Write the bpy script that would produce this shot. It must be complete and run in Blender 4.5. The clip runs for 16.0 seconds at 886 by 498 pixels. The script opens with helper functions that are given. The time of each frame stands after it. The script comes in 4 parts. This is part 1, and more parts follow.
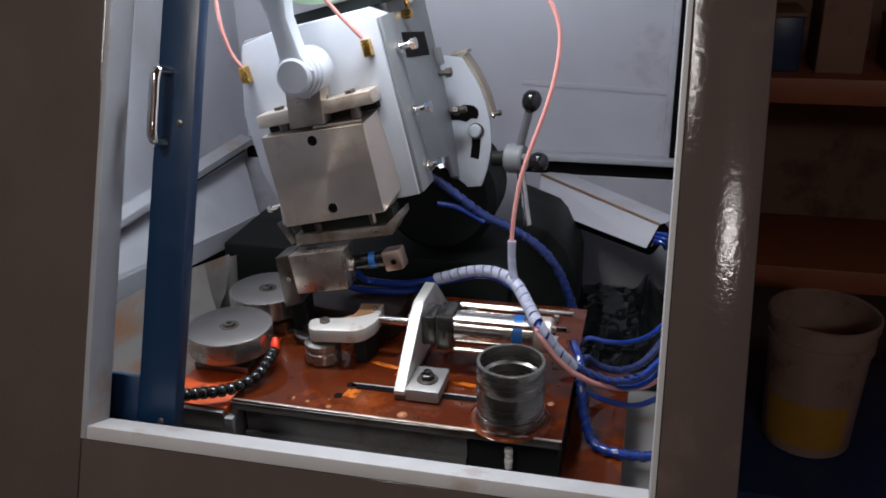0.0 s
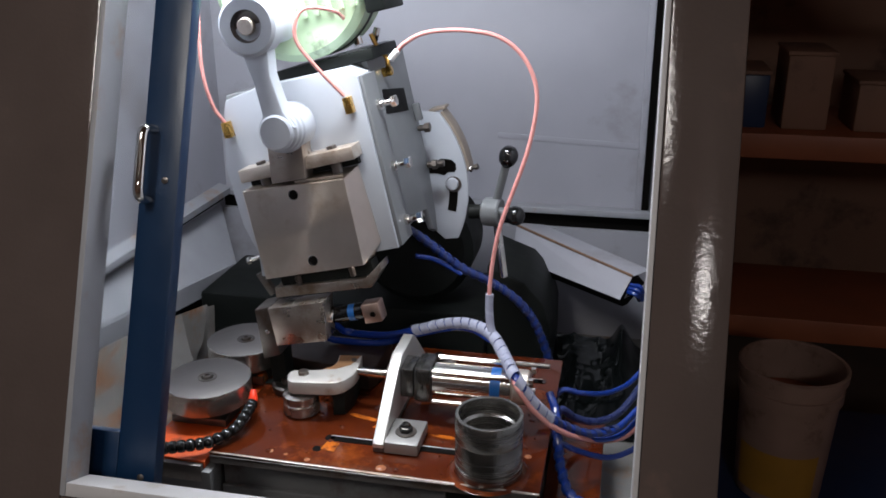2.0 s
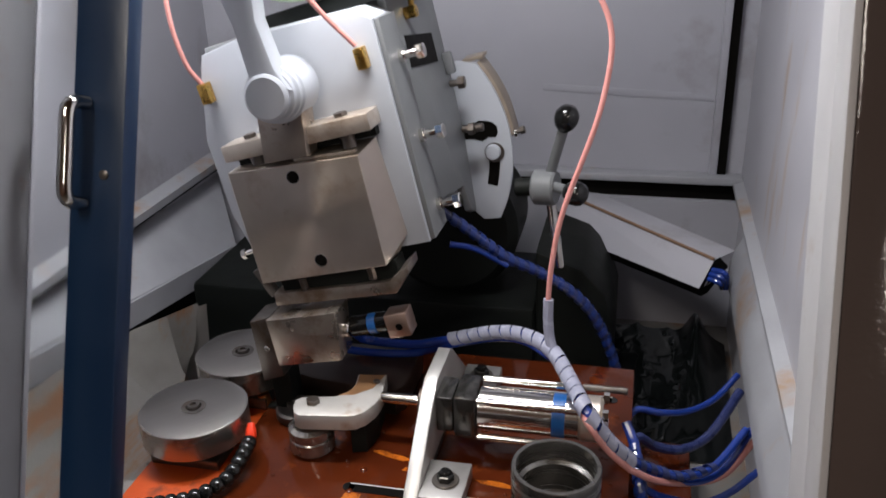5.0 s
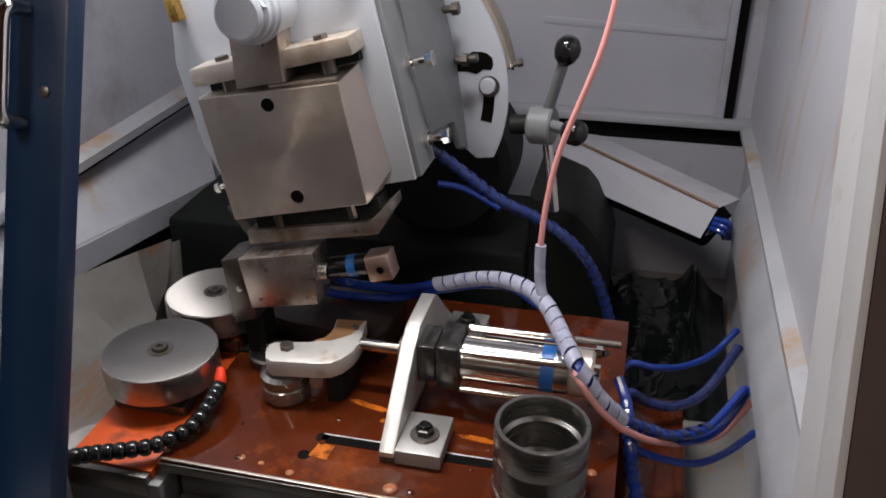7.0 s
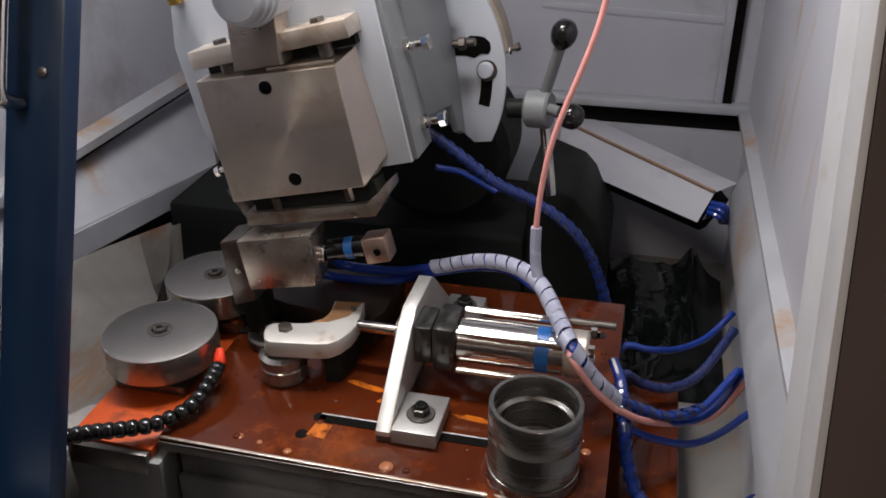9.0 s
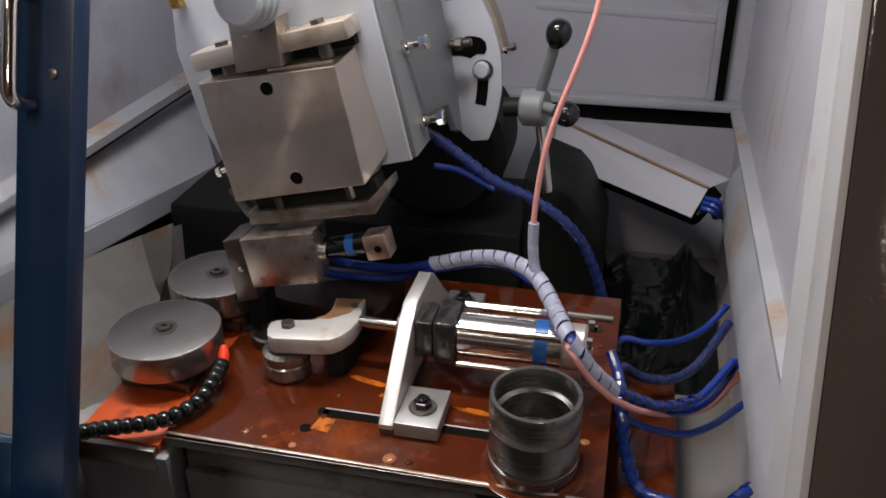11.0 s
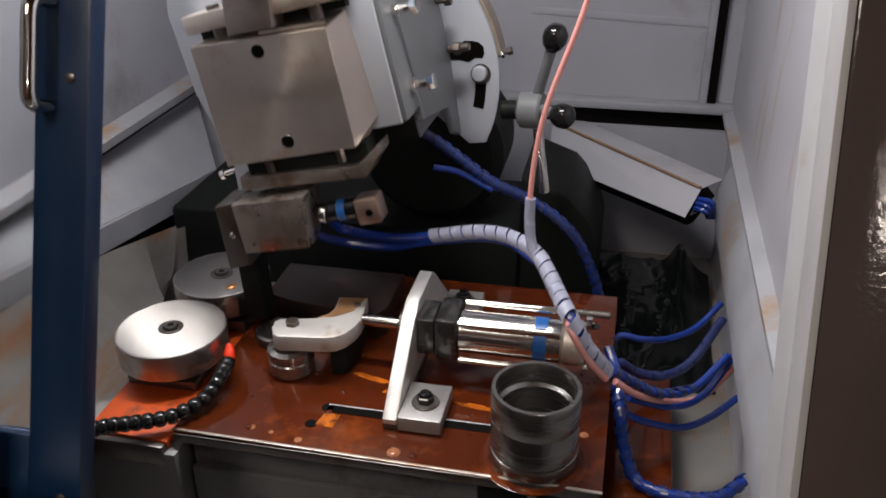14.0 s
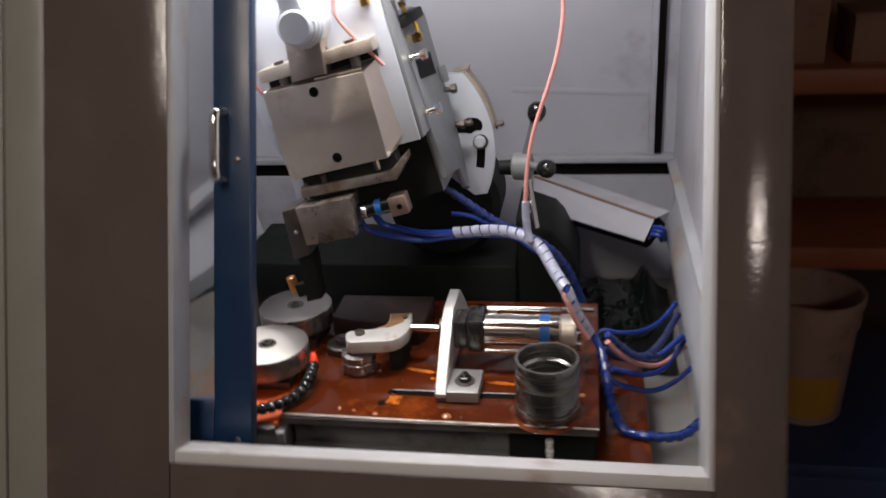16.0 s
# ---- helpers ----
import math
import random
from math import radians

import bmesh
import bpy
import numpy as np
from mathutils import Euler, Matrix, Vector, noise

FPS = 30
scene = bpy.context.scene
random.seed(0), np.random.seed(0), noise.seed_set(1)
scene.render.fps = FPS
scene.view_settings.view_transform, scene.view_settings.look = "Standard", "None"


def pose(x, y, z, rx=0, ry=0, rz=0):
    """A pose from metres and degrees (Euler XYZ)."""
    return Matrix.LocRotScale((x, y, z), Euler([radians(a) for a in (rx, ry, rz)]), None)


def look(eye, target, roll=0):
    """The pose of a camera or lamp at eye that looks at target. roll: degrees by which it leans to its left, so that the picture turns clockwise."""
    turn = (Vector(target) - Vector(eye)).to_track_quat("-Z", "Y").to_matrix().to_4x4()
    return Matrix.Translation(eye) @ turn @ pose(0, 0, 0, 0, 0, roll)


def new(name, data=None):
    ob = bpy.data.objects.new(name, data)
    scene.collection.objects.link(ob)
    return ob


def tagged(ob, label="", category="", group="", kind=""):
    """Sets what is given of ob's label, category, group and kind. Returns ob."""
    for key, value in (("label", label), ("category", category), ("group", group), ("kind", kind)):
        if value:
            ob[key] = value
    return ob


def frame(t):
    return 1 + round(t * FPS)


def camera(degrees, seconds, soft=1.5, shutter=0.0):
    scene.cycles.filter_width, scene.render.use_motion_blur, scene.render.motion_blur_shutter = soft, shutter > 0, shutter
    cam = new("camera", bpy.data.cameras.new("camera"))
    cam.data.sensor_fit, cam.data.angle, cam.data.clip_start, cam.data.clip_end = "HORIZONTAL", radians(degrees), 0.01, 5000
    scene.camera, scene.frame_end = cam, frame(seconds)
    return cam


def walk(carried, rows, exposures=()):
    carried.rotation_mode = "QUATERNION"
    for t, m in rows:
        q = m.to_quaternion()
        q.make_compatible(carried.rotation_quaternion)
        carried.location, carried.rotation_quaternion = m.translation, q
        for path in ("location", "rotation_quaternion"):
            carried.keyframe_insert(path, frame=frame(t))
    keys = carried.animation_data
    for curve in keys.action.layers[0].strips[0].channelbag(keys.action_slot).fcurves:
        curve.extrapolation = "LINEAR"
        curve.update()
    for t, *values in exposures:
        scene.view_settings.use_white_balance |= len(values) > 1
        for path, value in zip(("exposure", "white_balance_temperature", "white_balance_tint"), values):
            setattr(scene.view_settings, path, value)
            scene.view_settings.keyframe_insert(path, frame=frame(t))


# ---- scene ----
cam = camera(53.8, 16.0, soft=1.7, shutter=0.8)
PATH = [
    (0, (0.387, -1.381, 1.762), (-0.06, 0.405, 0.981), -1.2),
    (0.5, (0.372, -1.387, 1.77), (-0.042, 0.41, 0.996), -0.7),
    (1, (0.359, -1.379, 1.773), (-0.049, 0.426, 1.013), -0.2),
    (1.5, (0.366, -1.387, 1.784), (-0.035, 0.442, 1.083), -0.5),
    (2, (0.377, -1.4, 1.794), (-0.013, 0.434, 1.101), -0.2),
    (2.5, (0.374, -1.385, 1.785), (-0.032, 0.433, 1.059), -0.2),
    (3, (0.383, -1.338, 1.778), (-0.05, 0.476, 1.057), -0.4),
    (3.2, (0.366, -1.313, 1.782), (-0.076, 0.488, 1.031), -0.4),
    (5.3, (0.255, -0.985, 1.713), (-0.175, 0.778, 0.873), -2.2),
    (5.5, (0.256, -0.972, 1.705), (-0.185, 0.773, 0.832), -2.3),
    (6, (0.258, -0.96, 1.711), (-0.19, 0.781, 0.835), -1.4),
    (6.5, (0.258, -0.946, 1.698), (-0.171, 0.792, 0.806), -0.5),
    (7, (0.25, -0.929, 1.686), (-0.154, 0.795, 0.756), -0.1),
    (7.5, (0.249, -0.93, 1.685), (-0.148, 0.793, 0.751), 0.3),
    (8, (0.257, -0.934, 1.687), (-0.142, 0.793, 0.761), 0.3),
    (8.5, (0.26, -0.933, 1.684), (-0.142, 0.785, 0.743), 0.1),
    (9, (0.265, -0.941, 1.683), (-0.146, 0.769, 0.73), -0.2),
    (11.5, (0.263, -0.969, 1.687), (-0.135, 0.747, 0.739), -0.7),
    (12, (0.257, -0.969, 1.686), (-0.132, 0.745, 0.732), -0.5),
    (12.5, (0.258, -0.971, 1.687), (-0.12, 0.747, 0.736), -0.8),
    (13, (0.263, -0.974, 1.687), (-0.112, 0.74, 0.727), -0.7),
    (13.5, (0.262, -0.979, 1.688), (-0.111, 0.737, 0.731), -0.5),
    (14, (0.259, -1.003, 1.693), (-0.126, 0.721, 0.756), -0.7),
    (14.5, (0.243, -1.084, 1.714), (-0.117, 0.655, 0.795), -0.9),
    (15, (0.2, -1.186, 1.753), (-0.089, 0.586, 0.872), -1.0),
    (15.5, (0.205, -1.306, 1.818), (-0.124, 0.475, 0.968), -9.3),
    (16, (0.249, -1.496, 1.84), (-0.08, 0.308, 1.042), -3.6),
]
# exposure of the clip's camera, then its path
walk(cam, [(t, look(eye, target, roll)) for t, eye, target, roll in PATH], [(0.0, 0.2, 6250, 8.5), (3.2, 0.15, 6350, 9), (5.3, 0.0, 6800, 11), (14.0, 0.0, 6950, 12), (15.3, 0.1, 6950, 12), (16.0, 0.2, 6950, 12)])

# ---- world and light ----
world = bpy.data.worlds.new("world")
scene.world = world
world.use_nodes = True
world.node_tree.nodes["Background"].inputs[0].default_value = (0.45, 0.36, 0.32, 1)
world.node_tree.nodes["Background"].inputs[1].default_value = 0.12


def area_lamp(name, eye, target, sx, sy, watts, colour):
    data = bpy.data.lights.new(name, "AREA")
    data.shape, data.size, data.size_y, data.energy, data.color = "RECTANGLE", sx, sy, watts, colour
    ob = new(name, data)
    ob.matrix_world = look(eye, target)
    return ob


CABINET_LAMP = (-0.26, 0.15, 2.03)
area_lamp("cabinet_lamp_light", (CABINET_LAMP[0], CABINET_LAMP[1], 2.0), (CABINET_LAMP[0], CABINET_LAMP[1] + 0.12, 0.9), 0.76, 0.09, 17.4, (0.93, 0.95, 1.0))
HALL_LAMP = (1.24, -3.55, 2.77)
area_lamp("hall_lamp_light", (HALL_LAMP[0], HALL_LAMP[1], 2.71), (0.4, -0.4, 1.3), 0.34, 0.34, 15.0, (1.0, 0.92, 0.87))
# added fill from overhead, out of view, brightens the front frame and hall
area_lamp("ceiling_fill_light", (-0.48, -1.9, 3.12), (-0.48, -1.9, 0.0), 0.38, 1.2, 27.0, (1.0, 0.93, 0.86))


# ---- materials ----
def mat(name, colour, rough=0.5, metal=0.0, vary=0.15, scale=20.0, stain=None, stain_at=0.6, stain_scale=4.0, bump=0.05, bump_scale=80.0,
        coat=0.0, stretch=(1, 1, 1), rough_vary=0.15, stain_stretch=(1, 1, 1)):
    m = bpy.data.materials.new(name)
    m.use_nodes = True
    nt = m.node_tree
    b = nt.nodes["Principled BSDF"]
    N, L = nt.nodes.new, nt.links.new
    co = N("ShaderNodeTexCoord")
    mp = N("ShaderNodeMapping")
    mp.inputs["Scale"].default_value = stretch
    L(co.outputs["Object"], mp.inputs[0])
    n1 = N("ShaderNodeTexNoise")
    n1.inputs["Scale"].default_value, n1.inputs["Detail"].default_value = scale, 6
    L(mp.outputs[0], n1.inputs["Vector"])
    r1 = N("ShaderNodeMapRange")
    r1.inputs[3].default_value, r1.inputs[4].default_value = 1 - vary, 1 + vary
    L(n1.outputs[0], r1.inputs[0])
    mul = N("ShaderNodeMix")
    mul.data_type, mul.blend_type = "RGBA", "MULTIPLY"
    mul.inputs[0].default_value = 1.0
    mul.inputs[6].default_value = (*colour, 1)
    L(r1.outputs[0], mul.inputs[7])
    out = mul.outputs[2]
    if stain:
        n2 = N("ShaderNodeTexNoise")
        n2.inputs["Scale"].default_value, n2.inputs["Detail"].default_value, n2.inputs["Roughness"].default_value = stain_scale, 8, 0.65
        mp2 = N("ShaderNodeMapping")
        mp2.inputs["Scale"].default_value = stain_stretch
        L(co.outputs["Object"], mp2.inputs[0])
        L(mp2.outputs[0], n2.inputs["Vector"])
        ramp = N("ShaderNodeMapRange")
        ramp.inputs[1].default_value, ramp.inputs[2].default_value = stain_at, stain_at + 0.14
        L(n2.outputs[0], ramp.inputs[0])
        mx = N("ShaderNodeMix")
        mx.data_type = "RGBA"
        mx.inputs[7].default_value = (*stain, 1)
        L(out, mx.inputs[6])
        L(ramp.outputs[0], mx.inputs[0])
        out = mx.outputs[2]
    L(out, b.inputs["Base Color"])
    n3 = N("ShaderNodeTexNoise")
    n3.inputs["Scale"].default_value, n3.inputs["Detail"].default_value = bump_scale, 4
    L(mp.outputs[0], n3.inputs["Vector"])
    bp = N("ShaderNodeBump")
    bp.inputs["Strength"].default_value, bp.inputs["Distance"].default_value = bump, 0.004
    L(n3.outputs[0], bp.inputs["Height"])
    L(bp.outputs[0], b.inputs["Normal"])
    r2 = N("ShaderNodeMapRange")
    r2.inputs[3].default_value, r2.inputs[4].default_value = max(0.02, rough - rough_vary), min(1, rough + rough_vary)
    L(n1.outputs[0], r2.inputs[0])
    L(r2.outputs[0], b.inputs["Roughness"])
    b.inputs["Metallic"].default_value = metal
    b.inputs["Coat Weight"].default_value = coat
    b.inputs["Coat Roughness"].default_value = 0.08
    return m


CABINET = mat("cabinet_paint", (0.385, 0.385, 0.425), 0.40, vary=0.14, scale=4, stain=(0.27, 0.255, 0.265), stain_at=0.56, stain_scale=2.6, bump=0.03)
CABINET_STREAKED = mat("streaked_cabinet_paint", (0.40, 0.395, 0.43), 0.42, vary=0.14, scale=7, stain=(0.36, 0.24, 0.14), stain_at=0.60, stain_scale=7, bump=0.05, stain_stretch=(1, 1.6, 0.35))
CABINET_RUST = mat("rusty_cabinet_paint", (0.33, 0.335, 0.36), 0.45, vary=0.16, scale=14, stain=(0.33, 0.205, 0.11), stain_at=0.55, stain_scale=5, bump=0.06)
RUST_EDGE = mat("rusty_edge", (0.22, 0.13, 0.08), 0.7, vary=0.4, scale=40)
PAN = mat("dirty_white_pan", (0.19, 0.182, 0.175), 0.5, vary=0.3, scale=18, stain=(0.22, 0.135, 0.08), stain_at=0.53, stain_scale=9, bump=0.08)
FRAME = mat("brown_frame_paint", (0.090, 0.069, 0.063), 0.10, vary=0.18, scale=8, stain=(0.15, 0.10, 0.085), stain_at=0.6, bump=0.11, bump_scale=130, rough_vary=0.03)
LINER = mat("light_grey_liner_paint", (0.50, 0.49, 0.50), 0.5, vary=0.10, scale=12, stain=(0.36, 0.30, 0.26), stain_at=0.6, stain_scale=9)
OUTER = mat("grey_green_panel_paint", (0.20, 0.20, 0.18), 0.4, vary=0.12, scale=6)
BLUE = mat("dark_blue_door_paint", (0.005, 0.025, 0.070), 0.35, vary=0.12, scale=16, bump=0.05)
CHROME = mat("chrome", (0.75, 0.72, 0.68), 0.12, 1.0, vary=0.05, rough_vary=0.04, bump=0.0)
STEEL = mat("machined_steel", (0.64, 0.57, 0.50), 0.38, 0.75, vary=0.16, scale=26, stain=(0.37, 0.265, 0.185), stain_at=0.50, stain_scale=6, bump=0.10, bump_scale=150, stretch=(1, 1, 0.08))
STEEL_DARK = mat("oily_dark_steel", (0.15, 0.135, 0.125), 0.36, 0.8, vary=0.2, scale=30, stain=(0.10, 0.07, 0.05), stain_at=0.5, stain_scale=14)
STEEL_TURNED = mat("turned_steel", (0.38, 0.355, 0.33), 0.27, 0.9, vary=0.10, scale=14, bump=0.02, bump_scale=60)
BARREL = mat("polished_cylinder_tube", (0.72, 0.69, 0.66), 0.17, 1.0, vary=0.05, rough_vary=0.04, bump=0.0)
ALU = mat("bright_ground_steel", (0.72, 0.70, 0.67), 0.42, 0.75, vary=0.08, scale=26, bump=0.03)
GREYPAINT = mat("pale_grey_machine_paint", (0.43, 0.455, 0.50), 0.38, vary=0.07, scale=14, stain=(0.33, 0.325, 0.33), stain_at=0.66, stain_scale=10, bump=0.06, bump_scale=30)
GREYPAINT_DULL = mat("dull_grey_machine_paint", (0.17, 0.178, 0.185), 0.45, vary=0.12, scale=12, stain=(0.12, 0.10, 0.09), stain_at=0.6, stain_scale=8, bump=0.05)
GREEN = mat("pale_green_motor_paint", (0.42, 0.55, 0.36), 0.4, vary=0.12, scale=14, stain=(0.05, 0.06, 0.05), stain_at=0.62, stain_scale=8)
BRASS = mat("brass", (0.62, 0.38, 0.10), 0.3, 1.0, vary=0.12)
COPPER = mat("heat_tinted_copper", (0.80, 0.38, 0.14), 0.33, 1.0, vary=0.15)
HEEL = mat("brown_heat_stain", (0.36, 0.19, 0.09), 0.42, 0.5, vary=0.4, scale=50)
PINKISH = mat("copper_tinted_steel", (0.42, 0.30, 0.25), 0.32, 0.8, vary=0.2, scale=40)
APRON = mat("dark_grey_apron_paint", (0.13, 0.13, 0.13), 0.45, vary=0.2, scale=10, stain=(0.06, 0.035, 0.025), stain_at=0.55, stain_scale=6)
FORK = mat("ground_fork_steel", (0.55, 0.53, 0.50), 0.42, 0.45, vary=0.12, scale=30, stain=(0.36, 0.26, 0.19), stain_at=0.6, stain_scale=16)
OIL = mat("oily_brown_table", (0.075, 0.014, 0.004), 0.10, 0.0, vary=0.55, scale=9, stain=(0.21, 0.045, 0.008), stain_at=0.57, stain_scale=7, bump=0.10, bump_scale=20, coat=0.0, rough_vary=0.07)
ORANGE = mat("orange_plate_under_oil", (0.52, 0.070, 0.008), 0.38, vary=0.3, scale=14, stain=(0.12, 0.025, 0.008), stain_at=0.56, stain_scale=14)
AMBER = mat("amber_reflection", (0.46, 0.115, 0.010), 0.22, vary=0.5, scale=60, stain=(0.10, 0.020, 0.005), stain_at=0.48, stain_scale=45, coat=0.2)
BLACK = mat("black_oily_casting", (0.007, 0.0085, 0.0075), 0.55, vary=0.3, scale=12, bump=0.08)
BLACK.node_tree.nodes["Principled BSDF"].inputs["Specular IOR Level"].default_value = 0.2
BLACK_GLOSS = mat("black_glossy_plastic", (0.008, 0.008, 0.008), 0.12, vary=0.1, rough_vary=0.04, bump=0.0)
RUBBER = mat("black_plastic_sheet", (0.004, 0.005, 0.005), 0.09, vary=0.3, scale=20, bump=0.10, bump_scale=30, rough_vary=0.05)
RED = mat("red_nozzle_plastic", (0.85, 0.05, 0.015), 0.35, vary=0.1)
BLUE_TUBE = mat("blue_air_tube", (0.010, 0.037, 0.24), 0.22, vary=0.1, coat=0.3)
DEEP_TUBE = mat("deep_blue_wrap", (0.010, 0.028, 0.15), 0.28, vary=0.2, coat=0.2)
NAVY_TUBE = mat("dark_blue_sleeve", (0.020, 0.030, 0.11), 0.3, vary=0.3, scale=60, coat=0.2)
PINK_TUBE = mat("pink_oil_tube", (0.60, 0.26, 0.235), 0.25, vary=0.08, coat=0.3)
WRAP = mat("milky_spiral_wrap", (0.31, 0.32, 0.41), 0.25, vary=0.15, scale=60, coat=0.3)
BAND = mat("blue_label_band", (0.012, 0.10, 0.33), 0.35)
GUARD = mat("stained_guard_paint", (0.27, 0.255, 0.24), 0.5, vary=0.3, scale=14, stain=(0.30, 0.15, 0.075), stain_at=0.50, stain_scale=8, bump=0.08, stain_stretch=(2.6, 0.6, 1))
FOOT = mat("dull_ground_steel", (0.36, 0.35, 0.34), 0.42, 0.6, vary=0.1, scale=26, bump=0.04)
CAP = mat("dark_anodised_cap", (0.13, 0.125, 0.12), 0.20, 0.85, vary=0.15, scale=30, rough_vary=0.08)
DROP = mat("milky_oil_drop", (0.30, 0.11, 0.05), 0.08, vary=0.3, scale=200)
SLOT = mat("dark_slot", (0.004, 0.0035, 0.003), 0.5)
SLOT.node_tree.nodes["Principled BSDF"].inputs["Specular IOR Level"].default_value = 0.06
WALL_DARK = mat("dark_hall_wall", (0.30, 0.165, 0.115), 0.7, vary=0.35, scale=3, stain=(0.05, 0.032, 0.025), stain_at=0.5, stain_scale=2)
FLOOR_DARK = mat("dark_hall_floor", (0.13, 0.105, 0.09), 0.6, vary=0.3, scale=5)
RUSTY = mat("rust_brown_shelf_paint", (0.36, 0.11, 0.05), 0.5, vary=0.3, scale=8)
BUCKET = mat("grimy_bucket_plastic", (0.33, 0.215, 0.175), 0.42, vary=0.3, scale=10, stain=(0.14, 0.08, 0.055), stain_at=0.55, stain_scale=9)
YELLOW = mat("yellowed_label", (0.42, 0.22, 0.03), 0.5, vary=0.25, scale=14)
BENCH = mat("dark_blue_bench_paint", (0.02, 0.04, 0.11), 0.4, vary=0.2)
WHITE = mat("white_plastic", (0.75, 0.74, 0.72), 0.35, vary=0.06)

PANE = mat("clear_plastic_pane", (0.86, 0.87, 0.87), 0.05, vary=0.06, scale=7, stretch=(1, 1, 0.3), bump=0.0, rough_vary=0.04)
PANE.node_tree.nodes["Principled BSDF"].inputs["Transmission Weight"].default_value = 1.0
PANE.node_tree.nodes["Principled BSDF"].inputs["IOR"].default_value = 1.42
lamp_glow = bpy.data.materials.new("lamp_diffuser")
lamp_glow.use_nodes = True
lamp_glow.node_tree.nodes["Principled BSDF"].inputs["Emission Color"].default_value = (0.92, 0.96, 1, 1)
lamp_glow.node_tree.nodes["Principled BSDF"].inputs["Emission Strength"].default_value = 6.0


def brushed(name, colour, rough):
    """Flat ground steel with the grain all one way, so that it flashes as it turns."""
    m = mat(name, colour, rough, 1.0, vary=0.10, scale=12, stretch=(1, 12, 1), bump=0.0, rough_vary=0.03)
    nt = m.node_tree
    b = nt.nodes["Principled BSDF"]
    b.inputs["Anisotropic"].default_value = 0.92
    tan = nt.nodes.new("ShaderNodeTangent")
    tan.direction_type = "UV_MAP"
    nt.links.new(tan.outputs[0], b.inputs["Tangent"])
    return m


TOOL_STEEL = mat("worn_tool_steel", (0.42, 0.37, 0.325), 0.30, 0.85, vary=0.18, scale=30, stain=(0.24, 0.17, 0.12), stain_at=0.52, stain_scale=9, bump=0.06, bump_scale=150)
SLEEVE = mat("turned_sleeve_steel", (0.25, 0.24, 0.225), 0.26, 0.95, vary=0.12, scale=9, bump=0.022, bump_scale=26, stretch=(0.35, 0.35, 18), rough_vary=0.08)
SCALE_RIM = mat("tarnished_scale_rim", (0.34, 0.285, 0.23), 0.42, 0.5, vary=0.3, scale=30)
FACED = mat("faced_block_steel", (0.60, 0.54, 0.48), 0.40, 0.92, vary=0.12, scale=22, stain=(0.43, 0.33, 0.25), stain_at=0.52, stain_scale=6, bump=0.03, bump_scale=120, rough_vary=0.06)
faced = FACED.node_tree.nodes["Principled BSDF"]
faced.inputs["Anisotropic"].default_value = 0.75
faced.inputs["Anisotropic Rotation"].default_value = 0.25
turned = FACED.node_tree.nodes.new("ShaderNodeTangent")
turned.direction_type, turned.axis = "RADIAL", "Y"
FACED.node_tree.links.new(turned.outputs[0], faced.inputs["Tangent"])

STEEL_OILED = mat("brown_oiled_casting", (0.022, 0.012, 0.009), 0.42, vary=0.3, scale=20, stain=(0.07, 0.022, 0.010), stain_at=0.56, stain_scale=16)
DISC_FACE = brushed("ground_disc_face", (0.50, 0.475, 0.445), 0.56)


# ---- mesh helpers ----
def thing(name, label, category, group="", kind="", at=None):
    ob = new(name)
    if at is not None:
        ob.matrix_world = at
    return tagged(ob, label, category, group, kind)


def part(name, bm, material, parent, label="", smooth=0.6):
    me = bpy.data.meshes.new(name)
    bmesh.ops.recalc_face_normals(bm, faces=bm.faces[:])
    for f in bm.faces:
        f.smooth = smooth > 0
    for e in bm.edges:
        if len(e.link_faces) == 2 and e.calc_face_angle(0) > smooth:
            e.smooth = False
    bm.to_mesh(me)
    bm.free()
    me.materials.append(material)
    ob = new(name, me)
    if parent is not None:
        ob.parent = parent
    return tagged(ob, label) if label else ob


def structure(name, bm, material, label, category):
    return tagged(part(name, bm, material, None), label, category, "", "structure")


def box(x0, x1, y0, y1, z0, z1, bevel=0.0, bm=None):
    bm = bm or bmesh.new()
    made = bmesh.ops.create_cube(bm, size=1.0, matrix=Matrix.LocRotScale(((x0 + x1) / 2, (y0 + y1) / 2, (z0 + z1) / 2), None, (x1 - x0, y1 - y0, z1 - z0)))
    if bevel:
        edges = list({e for v in made["verts"] for e in v.link_edges})
        bmesh.ops.bevel(bm, geom=edges, offset=bevel, segments=2, affect="EDGES", profile=0.5)
    return bm


def prism(poly, lo, hi, axis="z", bevel=0.0, bm=None):
    """A plate with the outline poly, from lo to hi along axis. The outline is (x, y), (x, z) or (y, z)."""
    bm = bm or bmesh.new()

    def at(p, h):
        return {"z": (p[0], p[1], h), "y": (p[0], h, p[1]), "x": (h, p[0], p[1])}[axis]

    a = [bm.verts.new(at(p, lo)) for p in poly]
    b = [bm.verts.new(at(p, hi)) for p in poly]
    n = len(poly)
    faces = [bm.faces.new(a), bm.faces.new(b[::-1])] + [bm.faces.new((a[i], b[i], b[(i + 1) % n], a[(i + 1) % n])) for i in range(n)]
    bmesh.ops.recalc_face_normals(bm, faces=faces)
    if bevel:
        edges = list({e for f in faces[:2] for e in f.edges})
        bmesh.ops.bevel(bm, geom=edges, offset=bevel, segments=2, affect="EDGES", profile=0.5)
    return bm


